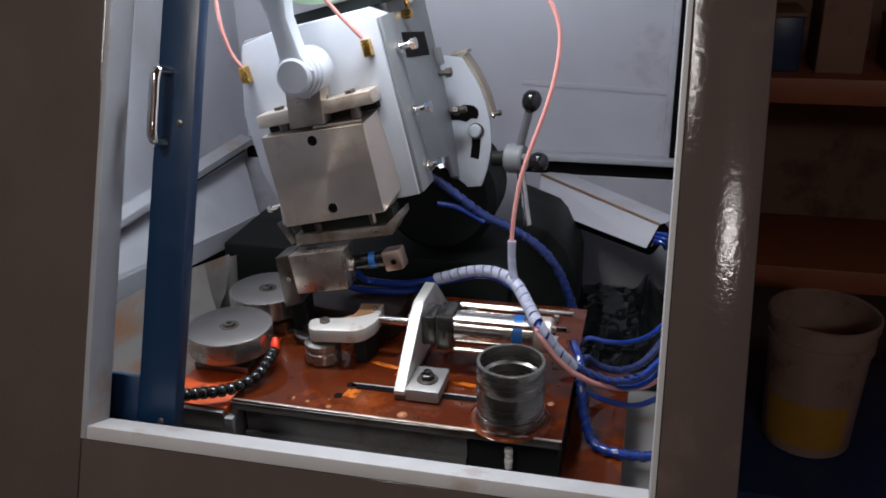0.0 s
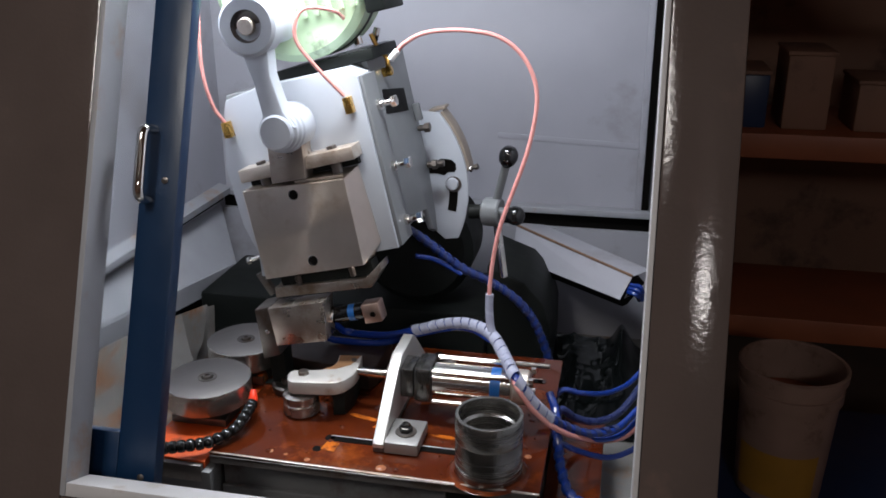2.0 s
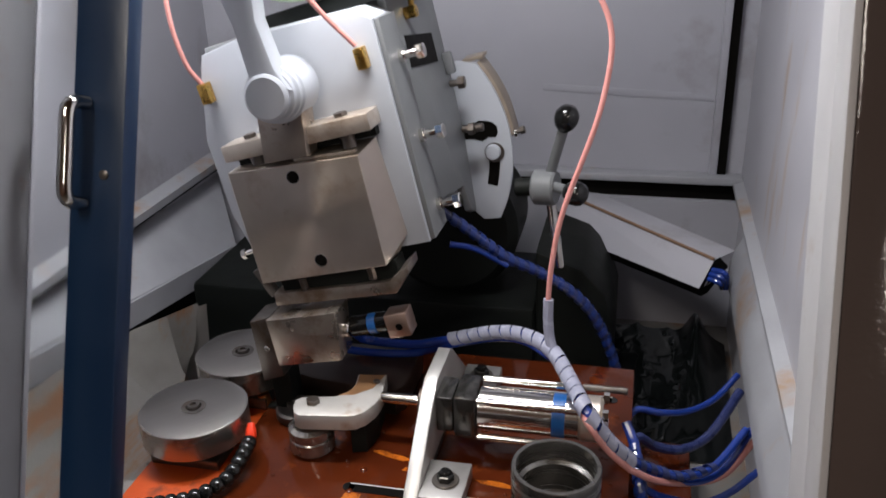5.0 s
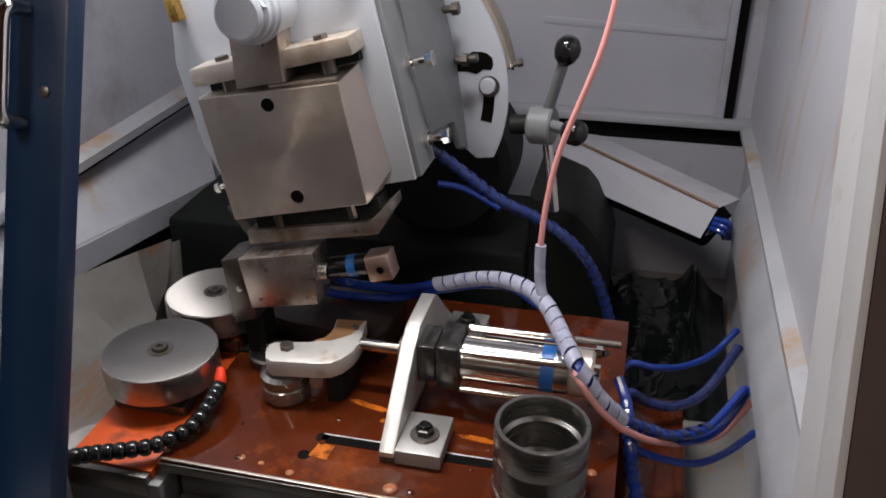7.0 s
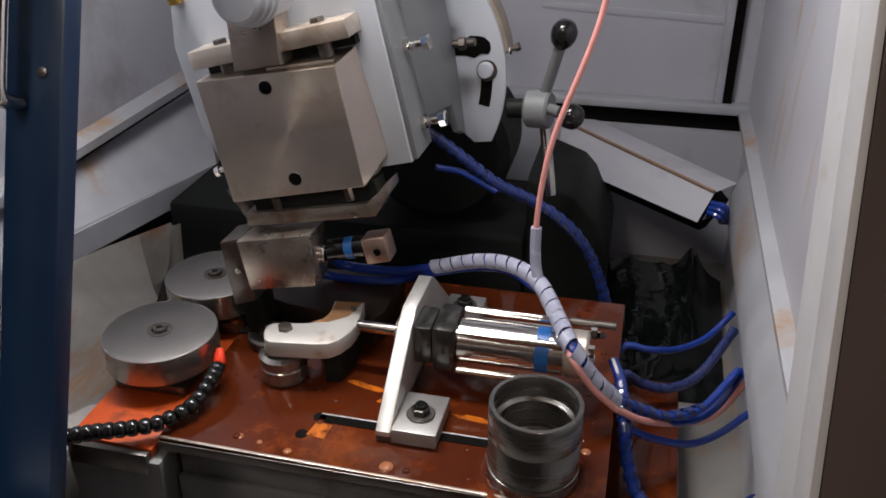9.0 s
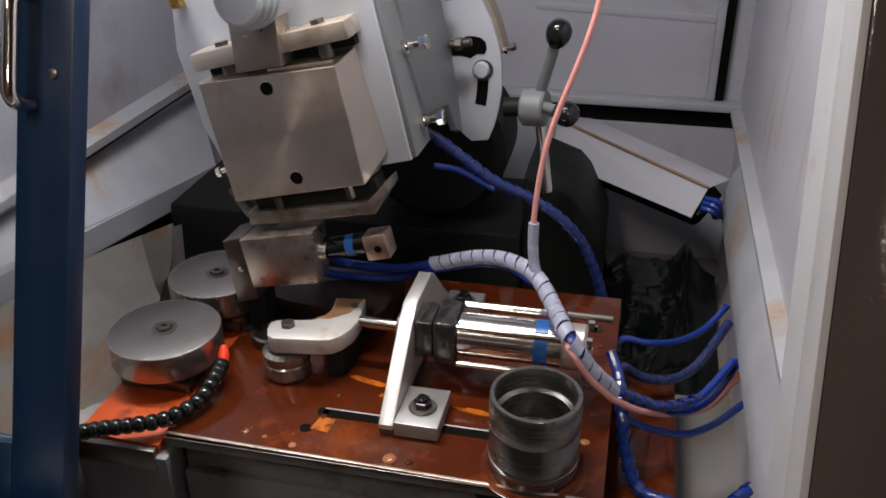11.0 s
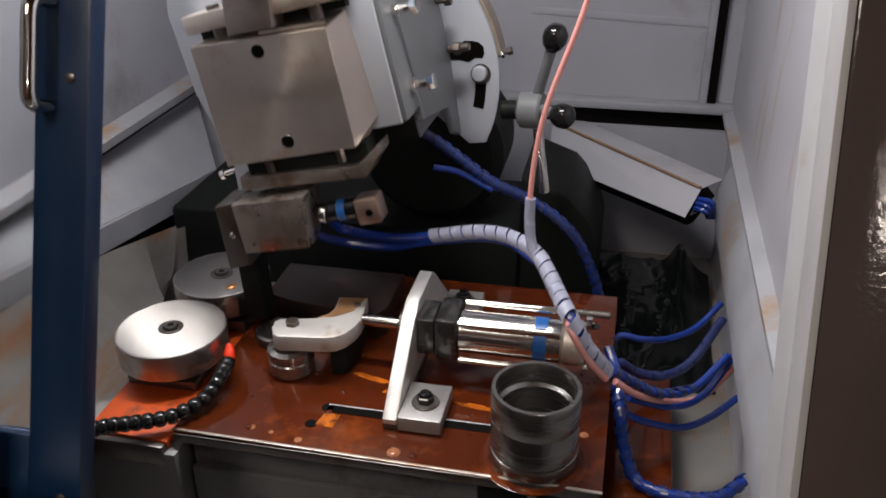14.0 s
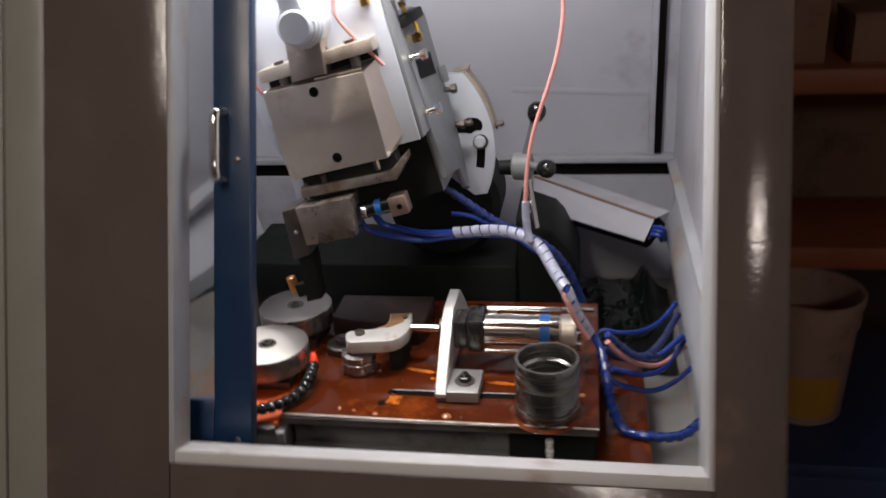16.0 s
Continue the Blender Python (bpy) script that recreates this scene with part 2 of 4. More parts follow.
def lathe(profile, p0=(0, 0, 0), p1=(0, 0, 1), seg=40, bm=None):
    """Rings of (radius, distance) along the axis from p0 towards p1."""
    bm = bm or bmesh.new()
    p0, ax = Vector(p0), (Vector(p1) - Vector(p0)).normalized()
    q = ax.to_track_quat("Z", "Y")
    rings = []
    for r, h in profile:
        if r < 1e-5:
            rings.append([bm.verts.new(p0 + ax * h)])
        else:
            rings.append([bm.verts.new(p0 + q @ Vector((r * math.cos(2 * math.pi * k / seg), r * math.sin(2 * math.pi * k / seg), h))) for k in range(seg)])
    for a, b in zip(rings, rings[1:]):
        for k in range(seg):
            j = (k + 1) % seg
            if len(a) > 1 and len(b) > 1:
                bm.faces.new((a[k], a[j], b[j], b[k]))
            elif len(b) > 1:
                bm.faces.new((a[0], b[j], b[k]))
            elif len(a) > 1:
                bm.faces.new((a[k], a[j], b[0]))
    return bm


def rod(p0, p1, r, bevel=0.0015, seg=24, bm=None):
    n = (Vector(p1) - Vector(p0)).length
    bevel = min(bevel, r * 0.4, n * 0.4)
    return lathe([(0, 0), (r - bevel, 0), (r, bevel), (r, n - bevel), (r - bevel, n), (0, n)], p0, p1, seg, bm)


def curve(points, step=0.006):
    """A smooth way through the points, in short even steps."""
    p = [Vector(a) for a in points]
    p = [2 * p[0] - p[1]] + p + [2 * p[-1] - p[-2]]
    out = []
    for i in range(1, len(p) - 2):
        a, b, c, d = p[i - 1:i + 3]
        n = max(2, int((c - b).length / step))
        for k in range(n):
            t = k / n
            out.append(0.5 * (2 * b + (c - a) * t + (2 * a - 5 * b + 4 * c - d) * t * t + (3 * b - a - 3 * c + d) * t ** 3))
    return out + [p[-2]]


def frames_along(way):
    up, out = Vector((0.3, 0.2, 0.9)), []
    for i, q in enumerate(way):
        t = (way[min(i + 1, len(way) - 1)] - way[max(i - 1, 0)]).normalized()
        s = (up - t * up.dot(t)).normalized()
        up = s
        out.append((q, t, s, t.cross(s)))
    return out


def tube(points, r, seg=10, bm=None, step=0.006):
    bm = bm or bmesh.new()
    rings = [[bm.verts.new(q + r * (s * math.cos(2 * math.pi * k / seg) + w * math.sin(2 * math.pi * k / seg))) for k in range(seg)] for q, t, s, w in frames_along(curve(points, step))]
    for a, b in zip(rings, rings[1:]):
        for k in range(seg):
            bm.faces.new((a[k], a[(k + 1) % seg], b[(k + 1) % seg], b[k]))
    bm.faces.new(rings[0][::-1])
    bm.faces.new(rings[-1])
    return bm


def spiral(points, r, pitch, width, thick=0.0012, seg=14):
    """A flat ribbon wound round the way."""
    bm = bmesh.new()
    way = curve(points, 0.001)
    fr = frames_along(way)
    total, rows, n = 0.0, [], pitch / seg
    want = 0.0
    for i in range(1, len(fr)):
        total += (fr[i][0] - fr[i - 1][0]).length
        if total >= want:
            want += n
            q, t, s, w = fr[i]
            a = 2 * math.pi * total / pitch
            d = s * math.cos(a) + w * math.sin(a)
            rows.append([bm.verts.new(q + d * (r + h) + t * k) for h, k in ((0, -width / 2), (thick, -width / 2), (thick, width / 2), (0, width / 2))])
    for a, b in zip(rows, rows[1:]):
        for k in range(4):
            bm.faces.new((a[k], a[(k + 1) % 4], b[(k + 1) % 4], b[k]))
    return bm


def hexbolt(p0, p1, r, head, parent, material=None, name="bolt"):
    """A hexagon bolt whose shank runs from p0 to p1, with its head at p1."""
    p0, p1 = Vector(p0), Vector(p1)
    ax = (p1 - p0).normalized()
    bm = rod(p0, p1, r * 0.55, seg=14)
    lathe([(0, 0), (r, 0), (r, head * 0.85), (r * 0.86, head), (0, head)], p1 - ax * 0.001, p1 + ax, 6, bm)
    return part(name, bm, material or CHROME, parent, smooth=0.4)


# ---- cabinet shell ----
BACK, LEFT, RIGHT, TOP = 1.05, -0.84, 0.495, 2.10
structure("wall_back", box(LEFT - 0.03, RIGHT + 0.03, BACK, BACK + 0.03, 0.0, TOP), CABINET, "grey painted sheet-metal back wall of the machine cabinet", "wall")
SIDE = [(-0.828, 0.0), (BACK, 0.0), (BACK, TOP), (0.020, TOP)]
structure("wall_left", prism(SIDE, LEFT - 0.03, LEFT, "x"), CABINET, "grey painted sheet-metal side wall of the cabinet", "wall")
structure("wall_right", prism(SIDE, RIGHT, RIGHT + 0.03, "x"), CABINET_STREAKED, "grey painted side wall with rust streaks near the ledge", "wall")
structure("ceiling", box(LEFT - 0.03, RIGHT + 0.03, -0.04, BACK + 0.03, TOP, TOP + 0.03), CABINET, "grey sheet-metal roof of the cabinet", "ceiling")
structure("floor", box(-3.2, 4.2, -4.2, 4.2, -0.04, 0.0), FLOOR_DARK, "dark concrete workshop floor", "floor")


def ledge(name, bm, label):
    return structure(name, bm, CABINET_RUST, label, "ledge")


# back: ledge over a dark gap, a lower skirt, an upright at the right
ledge("trim_back_ledge", box(LEFT, RIGHT, 1.004, BACK, 1.016, 1.034, 0.003), "narrow grey folded ledge with rust along the back wall")
# solid near-black strip, its colour gives the shade of the gap
structure("trim_back_gap", box(LEFT, RIGHT, 1.03, BACK, 0.972, 1.016), SLOT, "dark strip for the shaded gap under the back ledge", "gap")
structure("trim_back_skirt", box(LEFT, RIGHT, 1.012, BACK, 0.55, 0.972), CABINET, "grey lower panel of the back wall", "panel")
structure("trim_back_upright", box(0.436, 0.456, 1.034, BACK, 1.034, TOP), SLOT, "dark vertical joint between wall panels", "joint")
structure("trim_back_strip", box(0.418, 0.436, 1.028, BACK, 1.034, TOP, 0.003), CABINET, "folded vertical edge of the back wall panel", "trim")
# shallow raised band in the wall's own paint
structure("trim_back_band", prism([(0.02, 1.222), (0.418, 1.205), (0.418, 1.222), (0.02, 1.238)], 1.0478, BACK, "y", 0.001), CABINET, "faint raised band across the back panel", "seam")

# right: ledge and the sloping skirt under it
ledge("trim_right_ledge", prism([(RIGHT, 1.03), (RIGHT - 0.022, 1.022), (RIGHT - 0.022, 1.012), (RIGHT, 1.008)], -0.30, 1.004, "y", 0.002), "folded grey ledge along the side wall")
ledge("trim_right_skirt", prism([(RIGHT - 0.001, 1.006), (RIGHT - 0.010, 1.004), (0.457, 0.945), (0.457, 0.885), (RIGHT - 0.001, 0.885)], -0.30, 0.76, "y", 0.002), "sloping grey skirt with orange rust stains")

# left: ledge, sloping skirt and a hanging flange
ledge("trim_left_ledge", prism([(LEFT, 1.052), (LEFT + 0.035, 1.040), (LEFT + 0.035, 1.022), (LEFT, 1.022)], -0.5, 1.004, "y", 0.002), "folded grey ledge along the side wall")
# same near-black strip for the shade under the side ledge
structure("trim_left_gap", box(LEFT, LEFT + 0.008, -0.5, 1.004, 1.000, 1.022), SLOT, "dark strip for the shaded gap under the side ledge", "gap")


def slab(corners, thick, material, name, label, category):
    """A sheet through four corners with some thickness downwards."""
    bm = bmesh.new()
    a = [Vector(c) for c in corners]
    n = (a[1] - a[0]).cross(a[3] - a[0]).normalized() * thick
    lo, hi = [bm.verts.new(c) for c in a], [bm.verts.new(c + n) for c in a]
    bm.faces.new(lo)
    bm.faces.new(hi[::-1])
    for i in range(4):
        bm.faces.new((lo[i], hi[i], hi[(i + 1) % 4], lo[(i + 1) % 4]))
    return structure(name, bm, material, label, category)


slab([(LEFT, -0.45, 1.02), (-0.835, -0.45, 1.00), (-0.722, 0.83, 0.862), (LEFT, 1.0, 0.985)], -0.004, CABINET_RUST, "trim_left_skirt", "grey sloping inner panel beside the machine", "panel")
slab([(-0.836, -0.45, 1.002), (-0.836, -0.45, 0.945), (-0.722, 0.83, 0.812), (-0.722, 0.83, 0.864)], 0.004, CABINET_RUST, "trim_left_lip", "grey folded lip with chipped paint", "flange")

# black sheet on the side wall, painting the shade below the lip
structure("trim_left_shade", box(LEFT, LEFT + 0.006, -0.5, 1.004, 0.64, 0.935), BLACK, "dark sheet for the shade under the side lip", "recess")

# pan under the machine
structure("trim_pan_floor", box(LEFT, RIGHT, -0.34, BACK, 0.62, 0.64), PAN, "dirty pale collecting pan with brown oil stains", "pan")


# ---- sloping front frame ----
SLOPE = Matrix(((1, 0, 0, 0), (0, 0.9272, 0.3746, -0.414), (0, -0.3746, 0.9272, 1.0), (0, 0, 0, 1)))
FRONT = Matrix.Translation((0, -0.075, 0)) @ SLOPE
front = thing("door_frame_1", "brown painted steel front frame with a pale inner edge", "door frame", "", "structure", FRONT)
SILL = 0.047
part("left_bar", box(-0.595, -0.386, 0.0, 0.05, -0.40, 1.185, 0.004), FRAME, front)
part("right_bar", box(0.424, 0.521, 0.0, 0.05, -0.40, 1.185, 0.004), FRAME, front)
part("bottom_bar", box(-0.3855, 0.4235, 0.0, 0.05, -0.40, SILL - 0.020, 0.003), FRAME, front)
part("top_bar", box(-0.3855, 0.4235, 0.0, 0.05, 0.96, 1.185, 0.003), FRAME, front)
part("left_liner", box(-0.3858, -0.377, -0.0015, 0.055, SILL - 0.0195, 0.959, 0.001), CABINET_RUST, front, "grey inner edge")
part("right_liner", box(0.417, 0.4238, -0.0015, 0.055, SILL - 0.0195, 0.959, 0.001), LINER, front, "pale grey inner edge")
part("bottom_liner", box(-0.3768, 0.4168, -0.0015, 0.056, SILL - 0.0195, SILL, 0.0015), LINER, front, "pale grey inner sill")
part("right_return", box(0.4245, 0.488, 0.0505, 0.17, -0.40, 1.16, 0.002), LINER, front, "pale inner return")
part("left_return", box(-0.80, -0.4245, 0.120, 0.13, -0.40, 1.16, 0.002), CABINET, front)

side = thing("front_panel", "grey-green painted panel beside the front frame", "panel", "", "structure", FRONT)
part("sheet", box(-1.5, -0.665, 0.0, 0.03, -0.6, 1.16, 0.004), OUTER, side)
part("edge_strip", box(-0.6645, -0.5955, 0.004, 0.03, -0.6, 1.16, 0.004), OUTER, side)
part("lower_sheet", box(-0.6, 0.53, 0.003, 0.03, -1.07, -0.402, 0.003), FRAME, side, "brown lower front sheet")

# ---- sliding door ----
door = thing("sliding_door", "dark blue painted sliding door, pushed open, with chrome handle", "door", at=SLOPE)
part("stile", box(-0.352, -0.288, 0.018, 0.046, 0.0, 0.92, 0.003), BLUE, door)
part("bottom_rail", box(-0.417, -0.3525, 0.020, 0.044, 0.0, 0.080, 0.003), BLUE, door)
part("top_rail", box(-0.417, -0.3525, 0.020, 0.044, 0.85, 0.92, 0.003), BLUE, door)
pane = part("pane", box(-0.4165, -0.353, 0.030, 0.034, 0.0805, 0.8495), PANE, door, "clear plastic pane")
pane.visible_shadow = False
handle = part("handle", tube([(-0.334, 0.016, 0.438), (-0.334, -0.004, 0.439), (-0.334, -0.014, 0.446), (-0.334, -0.016, 0.46), (-0.334, -0.016, 0.49), (-0.334, -0.016, 0.525), (-0.334, -0.014, 0.539), (-0.334, -0.004, 0.546), (-0.334, 0.016, 0.547)], 0.008, 12), CHROME, door, "chrome bow handle")
for z in (0.015, 0.47):
    part("screw", lathe([(0, 0), (0.005, 0), (0.0055, 0.002), (0.003, 0.003), (0, 0.003)], (-0.310, 0.018, z), (-0.310, -1, z), 12), STEEL_DARK, door)

# ---- lamp in the roof ----
lamp = thing("cabinet_lamp", "white strip lamp under the cabinet roof", "lamp")
part("housing", box(CABINET_LAMP[0] - 0.41, CABINET_LAMP[0] + 0.41, CABINET_LAMP[1] - 0.065, CABINET_LAMP[1] + 0.065, 2.03, 2.10, 0.004), WHITE, lamp)
part("diffuser", box(CABINET_LAMP[0] - 0.39, CABINET_LAMP[0] + 0.39, CABINET_LAMP[1] - 0.05, CABINET_LAMP[1] + 0.05, 2.022, 2.0295, 0.002), lamp_glow, lamp)

# ---- machine bed and table ----
bed = thing("machine_bed", "heavy machine bed of grey and black cast iron, oil-stained", "machine bed")
part("apron", box(-0.345, 0.098, -0.072, 0.02, 0.30, 0.829, 0.004), APRON, bed, "dark grey front apron")
part("apron_step", box(-0.345, 0.098, -0.084, -0.0725, 0.30, 0.775, 0.003), APRON, bed)
part("black_block", box(0.0985, 0.266, -0.074, 0.10, 0.30, 0.829, 0.004), BLACK, bed, "black painted block")
part("core", box(-0.34, 0.26, 0.1005, 0.41, 0.05, 0.829, 0.004), BLACK, bed)
part("side_shelf", box(0.2665, 0.378, -0.06, 0.36, 0.60, 0.742, 0.004), OIL, bed, "brown oily side shelf")
part("left_shelf", box(-0.50, -0.3505, -0.115, 0.40, 0.60, 0.822, 0.004), APRON, bed)
part("foot", box(-0.40, 0.30, -0.03, 0.42, 0.0, 0.049, 0.004), BLACK, bed)

table = thing("work_table", "steel work table covered in glossy brown oil, with slots", "table")
bm = prism([(-0.362, -0.086), (0.272, -0.094), (0.272, 0.425), (-0.362, 0.425)], 0.830, 0.850, "z", 0.0015)
part("top", bm, OIL, table)
part("front_edge", box(-0.358, 0.268, -0.0975, -0.0945, 0.833, 0.8485, 0.001), STEEL_DARK, table, "dark steel front edge")
# highlight along the table's front edge, made as a bright steel strip
part("edge_glint", prism([(-0.362, -0.0905), (0.272, -0.0985), (0.272, -0.0935), (-0.362, -0.0855)], 0.8485, 0.8512, "z", 0.0008), STEEL, table, "bright strip for the glint on the front edge")
for y0, x0, x1 in ((0.005, -0.150, 0.118), (0.315, -0.10, 0.236)):
    part("slot", box(x0, x1, y0 - 0.010, y0 + 0.0065, 0.8495, 0.8511), SLOT, table, "dark clamping slot")
    part("slot_edge", box(x0, x1, y0 + 0.0065, y0 + 0.0090, 0.8495, 0.8514, 0.0004), ALU, table, "worn bright slot edge")
    part("slot_end", lathe([(0, 0), (0.010, 0), (0.0095, 0.0016), (0, 0.0016)], (x0 if y0 < 0.1 else x1, y0, 0.8495), (x0 if y0 < 0.1 else x1, y0, 2), 18), BLACK_GLOSS, table)
part("hole", lathe([(0, 0), (0.010, 0), (0.009, 0.0014), (0, 0.0014)], (-0.163, -0.036, 0.8494), (-0.163, -0.036, 2), 18), SLOT, table)


def blob(x, y, a, b, turn, seed, n=22):
    """An uneven patch outline round (x, y) with half axes a and b."""
    out = []
    for k in range(n):
        w = 2 * math.pi * k / n
        q = 1 + 0.55 * noise.noise((math.cos(w) * 1.6, math.sin(w) * 1.6, seed))
        u, v = a * q * math.cos(w), b * q * math.sin(w)
        out.append((x + u * math.cos(turn) - v * math.sin(turn), y + u * math.sin(turn) + v * math.cos(turn)))
    return out


# amber reflections in the oily table top, painted as thin coloured patches
part("reflection_patch", prism([(-0.156, -0.037), (-0.128, -0.040), (-0.126, -0.010), (-0.150, -0.006)], 0.8495, 0.8509, "z"), AMBER, table, "amber reflection painted on the table")
for x, y, a, b, turn, seed in ((-0.105, 0.091, 0.036, 0.006, -0.25, 1.0), (-0.060, 0.060, 0.022, 0.005, -0.1, 5.2), (0.078, 0.052, 0.032, 0.005, -0.1, 2.3)):
    part("reflection_patch", prism(blob(x, y, a, b, turn, seed), 0.8495, 0.8507, "z"), AMBER, table, "amber reflection painted on the table")
bm = bmesh.new()
rnd = random.Random(5)
for k in range(70):
    x, y, q = rnd.uniform(-0.35, 0.26), rnd.uniform(-0.08, 0.28), rnd.choice((0.0015, 0.002, 0.0025, 0.0035, 0.006))
    lathe([(q, 0), (q * 0.85, q * 0.3), (q * 0.4, q * 0.5), (0, q * 0.55)], (x, y, 0.8499), (x, y, 2), 10, bm)
tagged(part("oil_splash", bm, OIL, table, "small shiny oil drops", 1.4), kind="stuff")

bm = bmesh.new()
for x, y, q in ((-0.248, -0.061, 0.006), (-0.169, -0.075, 0.006), (-0.025, -0.073, 0.010), (0.239, 0.019, 0.007), (-0.215, -0.066, 0.004), (-0.03, -0.02, 0.005)):
    lathe([(q, 0), (q * 0.85, q * 0.15), (q * 0.4, q * 0.26), (0, q * 0.3)], (x, y, 0.8500), (x, y, 2), 14, bm)
tagged(part("oil_splash", bm, DROP, table, "milky shining oil drops", 1.4), kind="stuff")

plate = thing("orange_side_plate", "orange plate wet with oil, lying beside the table", "plate")
part("sheet", prism([(-0.500, -0.100), (-0.366, -0.105), (-0.366, 0.36), (-0.500, 0.36)], 0.8225, 0.838, "z", 0.0015), ORANGE, plate)
part("lip", box(-0.495, -0.368, -0.1165, -0.1055, 0.80, 0.835, 0.001), STEEL_DARK, plate)

guard = thing("splash_guard", "dirty pale splash guard sheet with brown stains", "guard")
bm = bmesh.new()
upper = curve([(-0.800, -0.40, 0.885), (-0.795, -0.15, 0.888), (-0.785, 0.05, 0.888), (-0.735, 0.27, 0.893), (-0.612, 0.425, 0.914)], 0.05)
lower = curve([(-0.560, -0.40, 0.780), (-0.535, -0.14, 0.790), (-0.515, 0.02, 0.795), (-0.545, 0.17, 0.800), (-0.630, 0.385, 0.800)], 0.05)
rows = []
for i in range(25):
    p = upper[min(len(upper) - 1, round(i * (len(upper) - 1) / 24))]
    q = lower[min(len(lower) - 1, round(i * (len(lower) - 1) / 24))]
    rows.append([bm.verts.new(p.lerp(q, j / 8) + Vector((0, 0, -0.030 * math.sin(math.pi * j / 8)))) for j in range(9)])
for r0, r1 in zip(rows, rows[1:]):
    for j in range(8):
        bm.faces.new((r0[j], r0[j + 1], r1[j + 1], r1[j]))
bmesh.ops.solidify(bm, geom=bm.faces[:], thickness=0.003)
part("sheet", bm, GUARD, guard, "", 1.0)
bm = bmesh.new()
ring = [[bm.verts.new((x + 0.012 * (1 - z / 0.30) * u, 0.428 - 0.05 * u * (1 - u), 0.914 - z * (1 if u < 0.5 else 0.98))) for u, x in ((0, -0.612 - 0.42 * z), (0.33, -0.611 - 0.26 * z), (0.66, -0.609 - 0.13 * z), (1, -0.606 - 0.03 * z))] for z in (0.0015, 0.05, 0.10, 0.15, 0.20)]
for r0, r1 in zip(ring, ring[1:]):
    for j in range(3):
        bm.faces.new((r0[j], r0[j + 1], r1[j + 1], r1[j]))
bmesh.ops.solidify(bm, geom=bm.faces[:], thickness=0.003)
part("fold", bm, GUARD, guard, "", 1.0)
part("stay", box(-0.60, -0.52, -0.12, 0.24, 0.64, 0.795, 0.003), GUARD, guard)


# ---- two driven discs ----
def drive_disc(x, y, z, r, h, label):
    ob = thing("drive_disc", label, "disc", "ground steel discs", "", pose(x, y, z))
    part("rim", lathe([(0, -h), (r - 0.002, -h), (r, -h + 0.002), (r, -0.0012), (r - 0.0007, -0.0005), (r - 0.003, -0.0005)], seg=72), STEEL_TURNED, ob)
    bm = lathe([(r - 0.0025, -0.0005), (r - 0.0035, 0), (0.0195, 0)], seg=72)
    uv = bm.loops.layers.uv.new("UVMap")
    for f in bm.faces:
        for lp in f.loops:
            lp[uv].uv = (lp.vert.co.x / r, lp.vert.co.y / r)
    part("face", bm, DISC_FACE, ob, "ground steel face")
    part("washer", lathe([(0.020, -0.002), (0.020, 0.0008), (0.013, 0.0008), (0.0125, -0.004), (0, -0.004)], seg=36), STEEL_DARK, ob)
    cap = part("bolt", lathe([(0, 0), (0.0105, 0), (0.0105, 0.007), (0.0095, 0.009), (0.0055, 0.009), (0.005, 0.005), (0, 0.005)], (0, 0, -0.004), (0, 0, 1), 24), STEEL_DARK, ob)
    return ob


disc_front = drive_disc(-0.436, 0.070, 0.919, 0.0885, 0.046, "large ground steel disc with a centre bolt, turning")
disc_rear = drive_disc(-0.428, 0.246, 0.923, 0.085, 0.046, "second ground steel disc with a centre bolt, turning behind the first")
for i, (x, y, z) in enumerate(((-0.436, 0.070, 0.872), (-0.428, 0.246, 0.877))):
    hub = thing("disc_bearing", "dark oily bearing block under a steel disc", "bearing", "bearings under the discs")
    part("block", box(x - 0.06, x + 0.06, y - 0.055, y + 0.055, 0.8382, z - 0.016, 0.003), STEEL_DARK, hub)
    part("collar", rod((x, y, z - 0.0165), (x, y, z - 0.0005), 0.045), STEEL_DARK, hub)

# ---- pressure fork with roller ----
fork = thing("pressure_fork", "ground steel fork holding a pressure roller, copper-stained at the bend", "fork")
outline = [(-0.262, 0.077), (-0.2645, 0.090), (-0.264, 0.097), (-0.258, 0.105), (-0.248, 0.108), (-0.205, 0.118), (-0.196, 0.123), (-0.188, 0.134), (-0.184, 0.148), (-0.183, 0.160), (-0.187, 0.188), (-0.139, 0.195), (-0.132, 0.150), (-0.131, 0.128), (-0.1335, 0.108), (-0.143, 0.085), (-0.156, 0.071), (-0.172, 0.066), (-0.244, 0.056), (-0.255, 0.062)]
part("arm", prism(outline, 0.908, 0.936, "z", 0.002), FORK, fork)
part("stained_heel", prism([(-0.150, 0.150), (-0.141, 0.192), (-0.184, 0.1865), (-0.181, 0.160), (-0.182, 0.147), (-0.187, 0.132), (-0.200, 0.1215), (-0.176, 0.126)], 0.9355, 0.9368, "z"), HEEL, fork, "copper-tinted stain at the heel")
# lower arm coloured black for the shadow beneath the fork
part("shaded_lower_arm", prism([(-0.170, 0.085), (-0.147, 0.092), (-0.139, 0.13), (-0.145, 0.188), (-0.180, 0.184)], 0.852, 0.9075, "z", 0.001), BLACK, fork)
# added dark block, covers the table's bright reflection behind the fork
part("dark_backing", prism([(-0.338, 0.232), (-0.285, 0.215), (-0.128, 0.198), (-0.115, 0.225), (-0.115, 0.345), (-0.338, 0.345)], 0.8515, 0.902, "z", 0.004), STEEL_OILED, fork, "dark block added to darken the table behind the fork")
